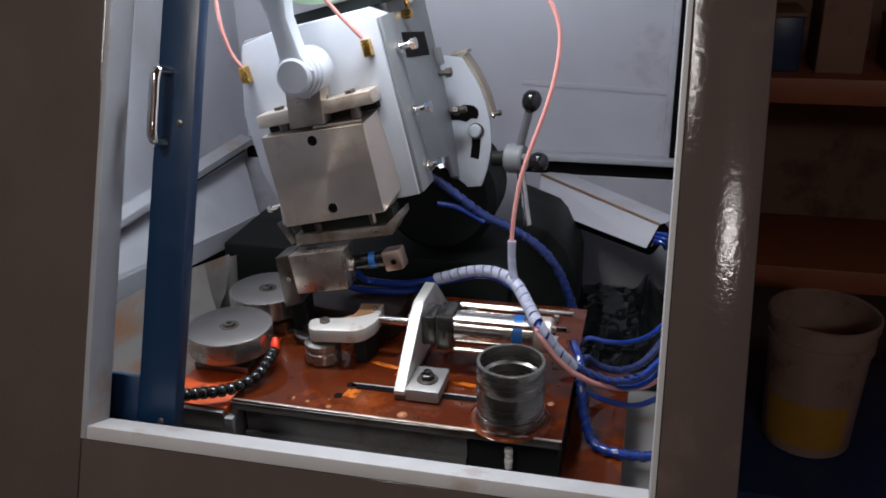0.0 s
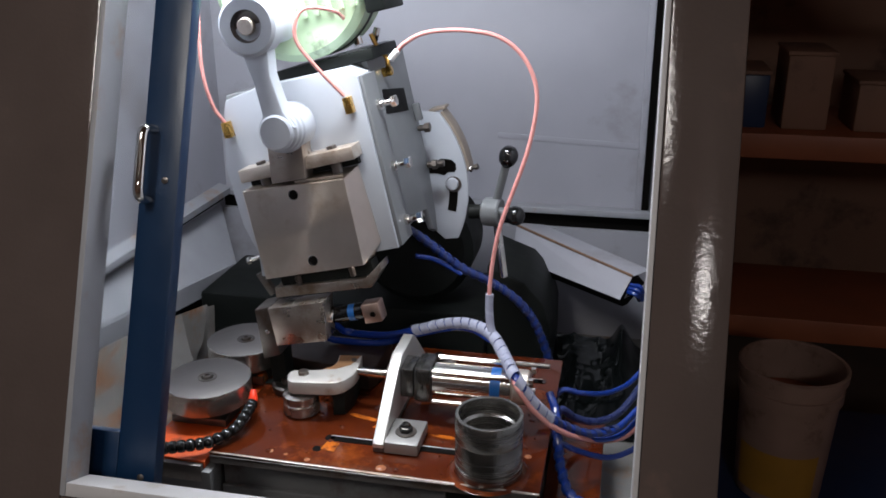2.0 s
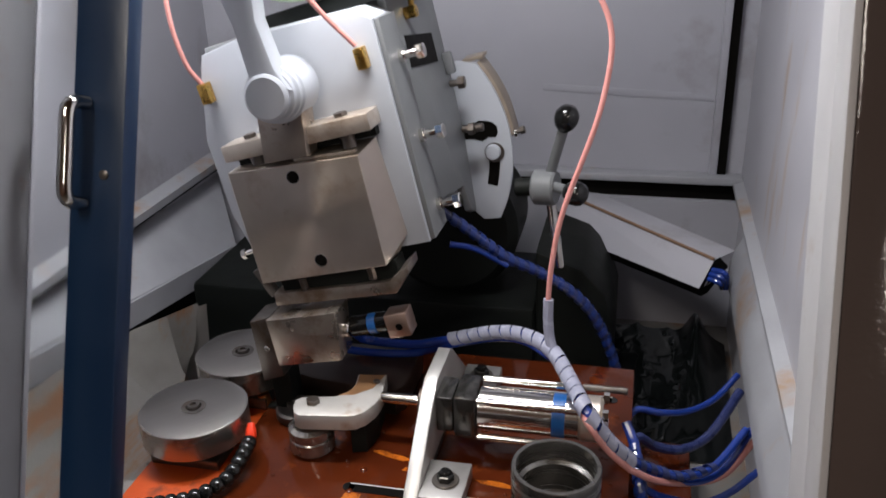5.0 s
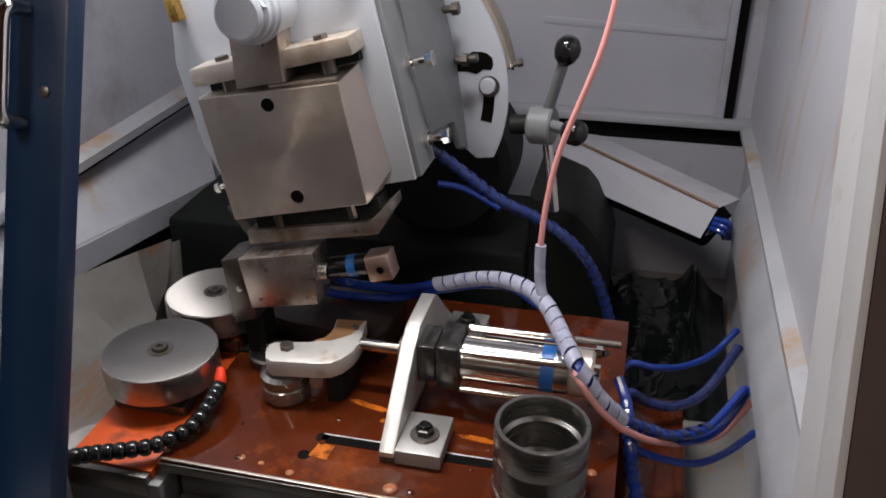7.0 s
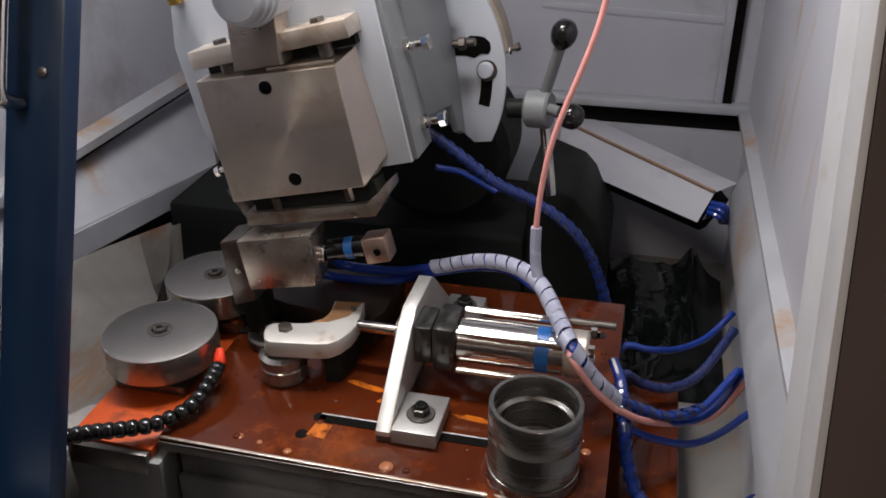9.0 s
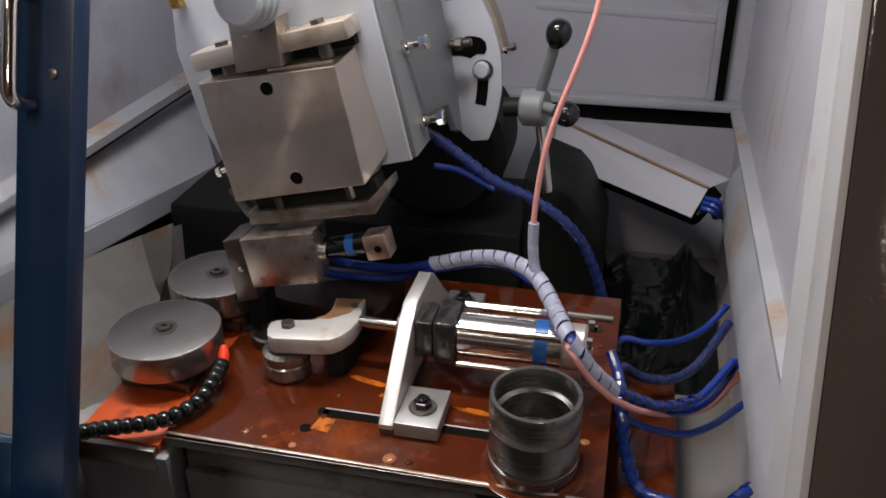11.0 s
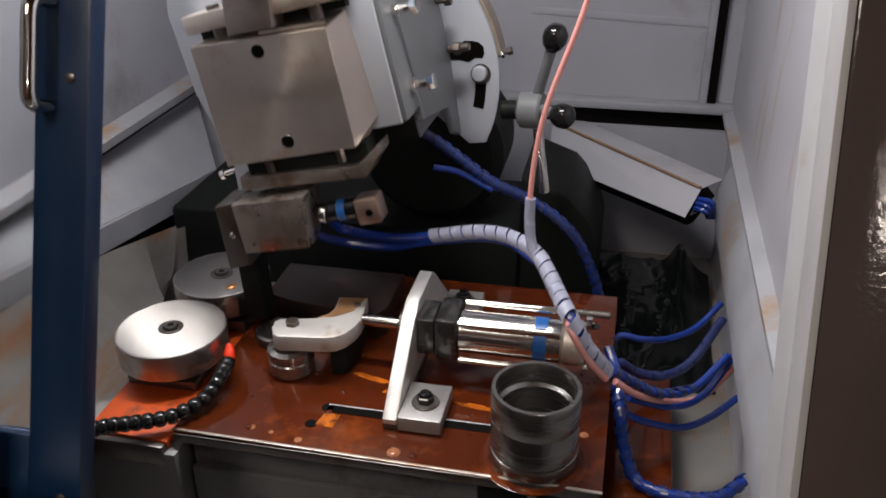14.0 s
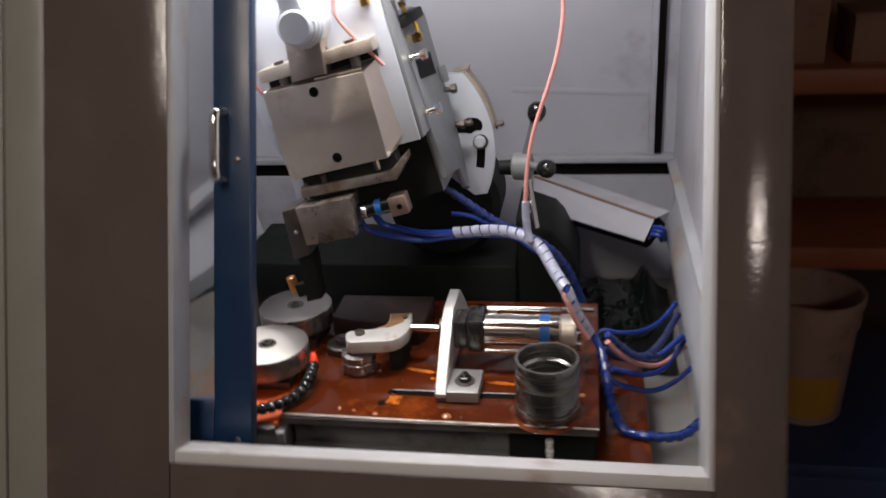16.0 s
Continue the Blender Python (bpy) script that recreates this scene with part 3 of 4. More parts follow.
hexbolt((-0.2336, 0.0935, 0.930), (-0.2336, 0.0935, 0.9365), 0.0115, 0.008, fork, STEEL_DARK)
hexbolt((-0.149, 0.169, 0.930), (-0.149, 0.169, 0.9372), 0.006, 0.004, fork, STEEL_DARK)
part("roller", lathe([(0, 0), (0.034, 0), (0.037, 0.003), (0.037, 0.024), (0.035, 0.026), (0.035, 0.030), (0.037, 0.032), (0.037, 0.043), (0.030, 0.048), (0, 0.048)], (-0.240, 0.090, 0.8515), (-0.240, 0.090, 2), 40), STEEL_TURNED, fork, "turned steel roller")

anvil = thing("support_roller", "small oily steel support roller on the table", "roller")
part("roller", lathe([(0, 0), (0.036, 0), (0.038, 0.003), (0.038, 0.016), (0.034, 0.019), (0.018, 0.019), (0.018, 0.030), (0, 0.030)], (-0.298, 0.172, 0.8505), (-0.298, 0.172, 2), 36), STEEL_DARK, anvil)
part("pin", rod((-0.298, 0.172, 0.8806), (-0.298, 0.172, 0.886), 0.010), STEEL_DARK, anvil)

# ---- bracket and air cylinder ----
bracket = thing("cylinder_bracket", "bright ground steel bracket bolted to the table slots", "bracket")
part("plate", prism([(-0.028, 0.862), (-0.028, 0.870), (0.095, 0.966), (0.125, 0.984), (0.220, 0.984), (0.235, 0.975), (0.345, 0.872), (0.345, 0.862)], -0.054, -0.032, "x", 0.002), ALU, bracket)
part("upright", prism([(-0.026, 0.852), (0.345, 0.852), (0.345, 0.8615), (-0.026, 0.8615)], -0.054, -0.032, "x", 0.001), STEEL_DARK, bracket)
for y0, y1, yn in ((-0.028, 0.062, 0.014), (0.275, 0.350, 0.314)):
    part("foot", box(-0.0315, 0.034, y0, y1, 0.8522, 0.8765, 0.002), FOOT, bracket, "dull ground steel foot")
    part("washer", rod((0.002, yn, 0.8766), (0.002, yn, 0.880), 0.021), STEEL_DARK, bracket)
    hexbolt((0.002, yn, 0.8785), (0.002, yn, 0.881), 0.0135, 0.011, bracket, BLACK_GLOSS, "nut")
    part("stud", rod((0.002, yn, 0.89), (0.002, yn, 0.897), 0.008), BLACK_GLOSS, bracket)

YC, ZC = 0.132, 0.934
air = thing("air_cylinder", "silver tie-rod air cylinder with a blue band", "cylinder")
part("mount", box(-0.0318, -0.004, YC - 0.032, YC + 0.032, ZC - 0.032, ZC + 0.032, 0.004), CAP, air, "black mounting block")
part("front_cap", box(-0.0038, 0.034, YC - 0.039, YC + 0.039, ZC - 0.039, ZC + 0.039, 0.010), CAP, air, "dark steel front cap")
part("barrel", rod((0.0342, YC, ZC), (0.1915, YC, ZC), 0.0340, 0.001, 48), BARREL, air, "polished barrel")
part("band", lathe([(0.0344, 0), (0.0344, 0.020)], (0.150, YC, ZC), (1, YC, ZC), 48), BAND, air, "blue label band")
part("rear_cap", rod((0.1918, YC, ZC), (0.226, YC, ZC), 0.0355, 0.004, 40), STEEL, air, "dull steel rear cap")
part("stud", rod((0.192, YC + 0.040, ZC + 0.030), (0.262, YC + 0.040, ZC + 0.030), 0.0055), STEEL_DARK, air, "long dark stud")
for dy in (-1, 1):
    for dz in (-1, 1):
        part("tie_rod", rod((0.034, YC + 0.033 * dy, ZC + 0.033 * dz), (0.1915, YC + 0.033 * dy, ZC + 0.033 * dz), 0.0058, seg=14), CHROME, air)
        part("tie_nut", lathe([(0, 0), (0.009, 0), (0.009, 0.009), (0, 0.009)], (0.226, YC + 0.024 * dy, ZC + 0.024 * dz), (1, YC + 0.024 * dy, ZC + 0.024 * dz), 6), CHROME, air)
part("rod", rod((-0.1315, YC + 0.004, ZC - 0.003), (-0.026, YC + 0.004, ZC - 0.003), 0.0095), CHROME, air, "polished piston rod")
part("collar", rod((-0.0645, YC, ZC), (-0.0545, YC, ZC), 0.022), STEEL_DARK, air)

# ---- ring on the table ----
cup = thing("steel_ring", "short turned steel sleeve standing open on the table", "sleeve")
CX, CY = 0.172, -0.040
part("wall", lathe([(0.060, 0), (0.062, 0.002), (0.062, 0.020), (0.0595, 0.021), (0.0595, 0.024), (0.062, 0.025), (0.062, 0.070), (0.0612, 0.072), (0.062, 0.074), (0.062, 0.118), (0.0607, 0.120), (0.0555, 0.120), (0.0545, 0.118), (0.0545, 0.088), (0.049, 0.084), (0.049, 0.040), (0.044, 0.037), (0.044, 0.001), (0.060, 0)], (CX, CY, 0.851), (CX, CY, 2), 72), SLEEVE, cup)
part("floor", lathe([(0, 0), (0.0435, 0), (0.0435, 0.006), (0.012, 0.006), (0.011, 0.016), (0, 0.016)], (CX, CY, 0.8512), (CX, CY, 2), 40), STEEL_DARK, cup)
puddle = thing("oil_puddle", "shiny ring of oil round the steel sleeve", "puddle")
part("film", lathe([(0.062, 0.0004), (0.069, 0.0016), (0.075, 0.0006), (0.076, 0.0002)], (CX, CY - 0.004, 0.8502), (CX, CY - 0.004, 2), 48), OIL, puddle)

# ---- coolant hose of black beads ----
hose = thing("coolant_hose", "black segmented coolant hose with a red nozzle", "hose")
way = curve([(-0.520, -0.155, 0.80), (-0.495, -0.130, 0.848), (-0.455, -0.118, 0.862), (-0.410, -0.104, 0.866), (-0.365, -0.080, 0.866), (-0.333, -0.037, 0.870), (-0.325, 0.010, 0.882), (-0.330, 0.052, 0.884)], 0.0137)
for i, (q, t, s, w) in enumerate(frames_along(way)[:-1]):
    part("bead", lathe([(0.0085, -0.0085), (0.0110, -0.0066), (0.0124, -0.002), (0.0124, 0.003), (0.0110, 0.0068), (0.0085, 0.0085)], q, q + t, 14), BLACK_GLOSS, hose, smooth=1.2)
part("nozzle", lathe([(0.0085, 0), (0.0095, 0.004), (0.0085, 0.012), (0.0055, 0.024), (0.0035, 0.024), (0.0035, 0.0)], way[-1], way[-1] + Vector((-0.1, 0.35, 0.42)), 16), RED, hose, "red nozzle")

# ---- swivelling press head ----
U = Vector((-0.2503, 0.0300, 0.9677)).normalized()
V = Vector((0.96813, 0, 0.25043))
D = U.cross(V)
HEAD = Matrix((V, D, U)).transposed().to_4x4()
HEAD.translation = (-0.227, 0.160, 1.159)

body = thing("machine_press", "dull grey cast press body, swivelled and locked on a curved plate", "press", at=HEAD)
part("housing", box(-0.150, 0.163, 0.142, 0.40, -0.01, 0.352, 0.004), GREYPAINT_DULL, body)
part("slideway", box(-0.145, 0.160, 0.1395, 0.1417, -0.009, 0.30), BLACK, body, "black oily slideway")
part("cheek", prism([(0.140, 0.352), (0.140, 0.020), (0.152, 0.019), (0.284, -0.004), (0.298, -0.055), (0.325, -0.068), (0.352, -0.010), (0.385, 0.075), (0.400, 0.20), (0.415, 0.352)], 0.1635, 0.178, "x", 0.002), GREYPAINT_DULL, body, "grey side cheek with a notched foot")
part("opening", prism([(0.185, 0.287), (0.34, 0.268), (0.335, 0.217), (0.175, 0.236)], 0.1782, 0.1795, "x"), SLOT, body, "dark opening in the cheek")
part("oiler", rod((0.1785, 0.22, 0.318), (0.200, 0.22, 0.318), 0.011, seg=6), BRASS, body, "brass oiler")
part("oiler_pipe", tube([(0.192, 0.22, 0.322), (0.194, 0.222, 0.345), (0.180, 0.225, 0.372), (0.172, 0.228, 0.40)], 0.005, 8), BRASS, body)
part("left_wing", prism([(-0.200, -0.055), (-0.150, -0.065), (-0.150, 0.20), (-0.170, 0.20), (-0.182, 0.05)], 0.15, 0.19, "y", 0.003), GREYPAINT, body, "pale grey left wing")
hexbolt((-0.185, 0.17, -0.012), (-0.222, 0.165, -0.016), 0.009, 0.009, body)
part("stop_arm", prism([(-0.215, -0.05), (-0.198, -0.045), (-0.180, -0.10), (-0.196, -0.105)], 0.152, 0.168, "y", 0.002), STEEL_DARK, body, "small steel stop arm")
CQ, RQ = (-0.033, 0.055), 0.287


def sector(r, a0, a1, n=14):
    """Points on the locking plate's circle from angle a0 to a1, in degrees."""
    return [(CQ[0] + r * math.cos(math.radians(a0 + (a1 - a0) * k / n)), CQ[1] + r * math.sin(math.radians(a0 + (a1 - a0) * k / n))) for k in range(n + 1)]


quad = part("quadrant", prism(sector(RQ, -38, 27) + [(0.186, 0.198), (0.110, 0.205), (0.110, -0.05), (0.161, -0.118)], 0.424, 0.436, "y", 0.0012), GREYPAINT, body, "pale grey curved locking plate")
part("scale_rim", prism(sector(RQ + 0.006, -4, 27) + sector(RQ - 0.012, 27, -4), 0.4365, 0.49, "y", 0.002), SCALE_RIM, quad, "tarnished scale rim")
part("curved_slot", prism(sector(0.262, -25, -7, 8) + sector(0.241, -7, -25, 8), 0.4230, 0.4242, "y"), SLOT, quad, "dark curved slot")
part("arc_hole", prism([(0.160, 0.080), (0.185, 0.074), (0.200, 0.079), (0.214, 0.076), (0.225, 0.071), (0.2325, 0.061), (0.2315, 0.048), (0.225, 0.040), (0.212, 0.044), (0.198, 0.038), (0.182, 0.046), (0.160, 0.050)], 0.4230, 0.4242, "y"), SLOT, quad, "dark ragged opening")
part("slot_bolt", lathe([(0, 0), (0.0140, 0), (0.0150, 0.002), (0.0150, 0.010), (0.0130, 0.013), (0, 0.014)], (0.214, 0.424, 0.0144), (0.214, -1, 0.0144), 28), GREYPAINT, quad, "painted slot bolt")
part("slot_washer", lathe([(0.010, 0), (0.0195, 0), (0.0195, 0.002), (0.010, 0.002)], (0.2155, 0.4238, 0.012), (0.2155, -1, 0.012), 28), STEEL_DARK, quad)
hexbolt((0.1785, 0.372, 0.080), (0.192, 0.372, 0.078), 0.012, 0.012, quad, STEEL_DARK)
part("stud_end", rod((0.204, 0.372, 0.0775), (0.220, 0.372, 0.076), 0.0075), STEEL_DARK, quad)
hexbolt((0.1785, 0.372, 0.168), (0.196, 0.372, 0.166), 0.012, 0.013, quad, STEEL_DARK)
part("lug", box(0.1785, 0.195, 0.368, 0.385, 0.185, 0.225, 0.003), GREYPAINT_DULL, quad, "grey upright lug")
part("end_plate", box(0.196, 0.236, 0.4365, 0.485, 0.190, 0.197, 0.001), SCALE_RIM, quad)
hexbolt((0.250, 0.442, 0.036), (0.272, 0.442, 0.039), 0.008, 0.010, quad, STEEL_DARK, "set_screw")
part("screw_nut", lathe([(0, 0), (0.008, 0), (0.008, 0.005), (0, 0.005)], (0.259, 0.441, 0.0365), (1, 0.441, 0.14), 6), CHROME, quad)
part("top_cap", box(0.10, 0.175, 0.15, 0.34, 0.3525, 0.378, 0.003), GREYPAINT, body, "pale grey cap plate")
part("fitting", rod((0.150, 0.20, 0.385), (0.150, 0.20, 0.420), 0.009), CHROME, body)
part("fitting", rod((0.165, 0.26, 0.385), (0.180, 0.26, 0.410), 0.008), CHROME, body)

column = thing("machine_column", "black oily machine column behind the press head", "column")
# post widened far left so its black stands for the shaded cavity there
part("post", box(-0.725, 0.06, 0.60, 0.90, 0.05, 0.865, 0.01), BLACK, column)
part("shoulder", prism([(0.0605, 0.05), (0.235, 0.05), (0.225, 0.83), (0.205, 0.90), (0.155, 0.955), (0.0605, 0.99)], 0.62, 0.88, "y", 0.008), BLACK, column)
part("neck", rod((-0.13, 0.63, 1.02), (-0.13, 0.82, 1.02), 0.15, 0.02, 40), BLACK, column)

motor = thing("drive_motor", "pale green flywheel and motor housing above the press head", "motor", at=HEAD)
part("drum", lathe([(0, 0), (0.15, 0), (0.165, 0.015), (0.165, 0.12), (0.15, 0.135), (0, 0.135)], (0.075, 0.105, 0.545), (0.075, 1, 0.545), 56), GREEN, motor)
part("belt_groove", lathe([(0.1655, 0), (0.1655, 0.02)], (0.075, 0.165, 0.545), (0.075, 1, 0.545), 56), BLACK, motor)
for k in range(5):
    part("fin", box(0.085 + 0.026 * k, 0.097 + 0.026 * k, 0.094, 0.1045, 0.46, 0.60, 0.002), GREEN, motor, "pale cooling fin")
part("flange", box(0.215, 0.255, 0.10, 0.24, 0.44, 0.60, 0.004), BLACK, motor)
# black slab standing in for the shade between press top and drum
part("shade_slab", box(-0.02, 0.20, 0.12, 0.30, 0.353, 0.375, 0.003), BLACK, motor)

# ---- the moving ram ----
ram = thing("press_ram", "steel press ram with pale grey slide, clamp and crank link", "ram", at=HEAD)
slide = part("slide", prism([(-0.114, 0.326), (-0.104, 0.346), (-0.036, 0.356), (0.150, 0.352), (0.180, 0.333), (0.169, -0.019), (-0.128, -0.019), (-0.150, 0.088), (-0.148, 0.215)], 0.050, 0.139, "y", 0.002), GREYPAINT, ram, "pale grey painted slide")
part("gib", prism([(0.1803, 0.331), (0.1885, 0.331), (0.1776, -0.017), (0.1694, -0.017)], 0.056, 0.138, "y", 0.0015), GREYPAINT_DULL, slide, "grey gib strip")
for z in (0.265, 0.138, 0.022):
    e = 0.0093 + 0.031 * z
    hexbolt((0.170 + e, 0.112, z), (0.198 + e, 0.112, z), 0.012, 0.012, slide)
    part("lock_nut", lathe([(0, 0), (0.012, 0), (0.012, 0.007), (0, 0.007)], (0.1688 + e, 0.112, z), (1, 0.112, z), 6), CHROME, slide)
for x, z in ((-0.112, 0.292), (0.152, 0.285)):
    part("grease_fitting", box(x - 0.008, x + 0.008, 0.030, 0.0498, z - 0.018, z + 0.014, 0.002), BRASS, slide, "small brass grease fitting")
bm = bmesh.new()
fr = [bm.verts.new((x, 0.0, z)) for x, z in ((-0.1025, 0.1675), (0.1165, 0.1515), (0.1065, -0.0285), (-0.1110, -0.0220))]
bk = [bm.verts.new((x, 0.0495, z)) for x, z in ((-0.0990, 0.1690), (0.1345, 0.1640), (0.1385, 0.0030), (0.1120, -0.0300), (-0.1060, -0.0220))]
for f in (fr, bk[::-1], (fr[0], fr[1], bk[1], bk[0]), (fr[1], fr[2], bk[2], bk[1]), (fr[2], bk[3], bk[2]), (fr[2], fr[3], bk[4], bk[3]), (fr[3], fr[0], bk[0], bk[4])):
    bm.faces.new(f)
bmesh.ops.recalc_face_normals(bm, faces=bm.faces[:])
bmesh.ops.bevel(bm, geom=bm.edges[:], offset=0.0016, segments=2, affect="EDGES", profile=0.5)
block = part("tool_block", bm, FACED, ram, "faced steel tool block with two bolt holes", 0.3)
part("top_lip", prism([(0.010, 0.1615), (0.112, 0.1545), (0.112, 0.1590), (0.010, 0.1660)], 0.006, 0.016, "y", 0.0008), STEEL, block, "bright packing strip")
for z in (0.140, 0.0):
    part("bolt_hole", lathe([(0.0098, 0), (0.0085, 0.0008), (0, 0.0008)], (0.003, 0.0002, z), (0.003, -1, z), 24), SLOT, block, "dark bolt hole")
    part("hole_rim", lathe([(0.0112, 0), (0.0108, 0.0008), (0.0098, 0.0009), (0.0095, 0.0002)], (0.003, 0.0001, z), (0.003, -1, z), 24), CHROME, block)
bar = part("clamp_bar", box(-0.097, 0.150, -0.004, 0.0495, 0.184, 0.210, 0.002), STEEL, ram, "ground steel clamp bar")
for x in (-0.055, 0.100):
    part("bar_bolt", rod((x, 0.022, 0.160), (x, 0.022, 0.1838), 0.011), STEEL_DARK, bar)
    part("bar_nut", lathe([(0, 0), (0.011, 0), (0.011, 0.006), (0, 0.006)], (x, 0.022, 0.2102), (x, 0.022, 1), 6), STEEL_DARK, bar)
# black filler puts the shade of the gap under the clamp bar into colour
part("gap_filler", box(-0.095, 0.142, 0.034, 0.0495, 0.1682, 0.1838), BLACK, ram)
link = part("crank_link", prism([(-0.008, 0.272), (0.070, 0.272), (0.056, 0.306), (0.052, 0.375), (0.066, 0.44), (0.072, 0.472), (0.004, 0.472), (0.006, 0.44), (0.014, 0.375), (0.012, 0.306)], -0.052, -0.012, "y", 0.006), GREYPAINT, ram, "pale grey cast crank link")
part("lower_boss", lathe([(0, 0), (0.030, 0), (0.034, 0.004), (0.034, 0.012), (0.039, 0.014), (0.039, 0.024), (0.043, 0.027), (0.043, 0.036), (0.046, 0.039), (0.046, 0.095), (0, 0.095)], (0.031, -0.058, 0.271), (0.031, 1, 0.271), 40), GREYPAINT, link)
part("pillar", prism([(-0.012, 0.262), (0.064, 0.262), (0.044, 0.168), (-0.030, 0.171)], -0.014, 0.034, "y", 0.005), TOOL_STEEL, ram, "worn steel pillar")
part("upper_eye", lathe([(0.030, 0), (0.050, 0), (0.056, 0.005), (0.056, 0.045), (0.05, 0.05), (0.030, 0.05)], (0.038, -0.062, 0.470), (0.038, 1, 0.470), 48), GREYPAINT, link)
part("bearing", lathe([(0.034, 0.0), (0.034, 0.004), (0.026, 0.006), (0.026, 0.010), (0, 0.010)], (0.038, -0.060, 0.470), (0.038, 1, 0.470), 40), STEEL_DARK, link, "dark bearing ring")
part("crank_pin", lathe([(0, 0), (0.014, 0), (0.016, 0.002), (0.016, 0.012), (0, 0.012)], (0.038, -0.066, 0.470), (0.038, 1, 0.470), 24), STEEL, link, "steel crank pin")
part("pin_stub", rod((0.038, -0.012, 0.470), (0.038, 0.09, 0.470), 0.042), GREYPAINT, link)

# clamp under the ram
jaw = part("jaw_plate", prism([(-0.100, -0.044), (0.100, -0.057), (0.139, -0.033), (0.138, -0.047), (0.107, -0.0785), (-0.104, -0.066)], 0.004, 0.060, "y", 0.002), TOOL_STEEL, ram, "steel jaw plate")
part("neck", box(-0.085, 0.118, 0.014, 0.055, -0.055, -0.026), BLACK, ram)
for x in (-0.045, 0.075):
    part("neck_bolt", rod((x, 0.010, -0.050), (x, 0.010, -0.028), 0.007, seg=6), STEEL_DARK, ram)
part("clamp_block", prism([(-0.1165, -0.0780), (0.0085, -0.0835), (-0.0100, -0.1680), (-0.1215, -0.1620)], -0.022, 0.036, "y", 0.002), TOOL_STEEL, ram, "steel clamp block")
part("clamp_cheek", prism([(-0.152, -0.080), (-0.1145, -0.077), (-0.126, -0.186), (-0.166, -0.190)], -0.012, 0.056, "y", 0.002), STEEL_DARK, ram, "dark steel clamp cheek")
part("cheek_screw", rod((-0.136, -0.013, -0.130), (-0.136, -0.018, -0.130), 0.005), CHROME, ram)
part("holder", prism([(-0.165, -0.190), (-0.128, -0.186), (-0.150, -0.300), (-0.185, -0.300)], 0.012, 0.055, "y", 0.003), BLACK, ram, "black tool holder")
part("hot_pin", rod((-0.220, 0.052, -0.246), (-0.220, 0.052, -0.290), 0.011), COPPER, ram, "copper-coloured work pin")
part("pin_arm", box(-0.2085, -0.165, 0.030, 0.05, -0.292, -0.262, 0.002), BLACK, ram)
clampcyl = part("clamp_cylinder", rod((0.008, 0.022, -0.130), (0.072, 0.022, -0.130), 0.017), BLACK_GLOSS, ram, "small dark clamp cylinder")
part("blue_ring", lathe([(0.0175, 0), (0.0175, 0.014)], (0.040, 0.022, -0.130), (1, 0.022, -0.130), 24), BAND, clampcyl)
part("end_block", box(0.0725, 0.112, 0.002, 0.040, -0.154, -0.112, 0.004), PINKISH, ram, "copper-tinted end block")
part("end_hole", lathe([(0.006, 0), (0, 0.0006)], (0.096, -0.0004, -0.134), (0.096, -1, -0.134), 16), SLOT, ram)
piston = thing("clamp_piston", "bright steel clamping piston in the ram's clamp block", "piston", at=HEAD)
part("head", rod((-0.004, 0.012, -0.128), (0.008, 0.012, -0.130), 0.014), CHROME, piston)

# ---- feed lever ----
lever = thing("feed_lever", "grey three-arm feed lever with black ball knobs", "lever")
YL = 0.50
part("hub", rod((0.070, YL, 1.176), (0.112, YL - 0.008, 1.179), 0.033, 0.004), GREYPAINT_DULL, lever, "grey cast hub")
part("spindle", rod((0.035, YL, 1.173), (0.0698, YL, 1.176), 0.017), BLACK, lever)
for (a, b, ball) in (((0.098, YL, 1.20), (0.124, YL - 0.03, 1.300), True), ((0.10, YL, 1.16), (0.120, YL - 0.004, 1.018), False), ((0.11, YL - 0.02, 1.185), (0.140, YL - 0.06, 1.192), True)):
    arm = part("arm", rod(a, b, 0.0095), CHROME if not ball else GREYPAINT_DULL, lever)
    if ball:
        q = Vector(b)
        t = (q - Vector(a)).normalized()
        part("ball_knob", lathe([(0.010, -0.006), (0.018, 0.004), (0.0215, 0.016), (0.021, 0.028), (0.014, 0.039), (0, 0.043)], q, q + t, 24), BLACK_GLOSS, arm, "black ball knob", 1.2)

# ---- cable channel in the corner ----
chan = thing("cable_channel", "grey folded cable channel with rusty top edge", "channel")
slabv = [(0.085, 1.006, 0.975), (0.420, 0.700, 0.962), (0.392, 0.662, 0.912), (0.085, 0.93, 0.905)]
bm = bmesh.new()
a = [Vector(c) for c in slabv]
n = Vector((0.045, 0.055, 0.0))
lo, hi = [bm.verts.new(c) for c in a], [bm.verts.new(c + n) for c in a]
bm.faces.new(lo)
bm.faces.new(hi[::-1])
for i in range(4):
    bm.faces.new((lo[i], hi[i], hi[(i + 1) % 4], lo[(i + 1) % 4]))
part("channel", bm, CABINET, chan)
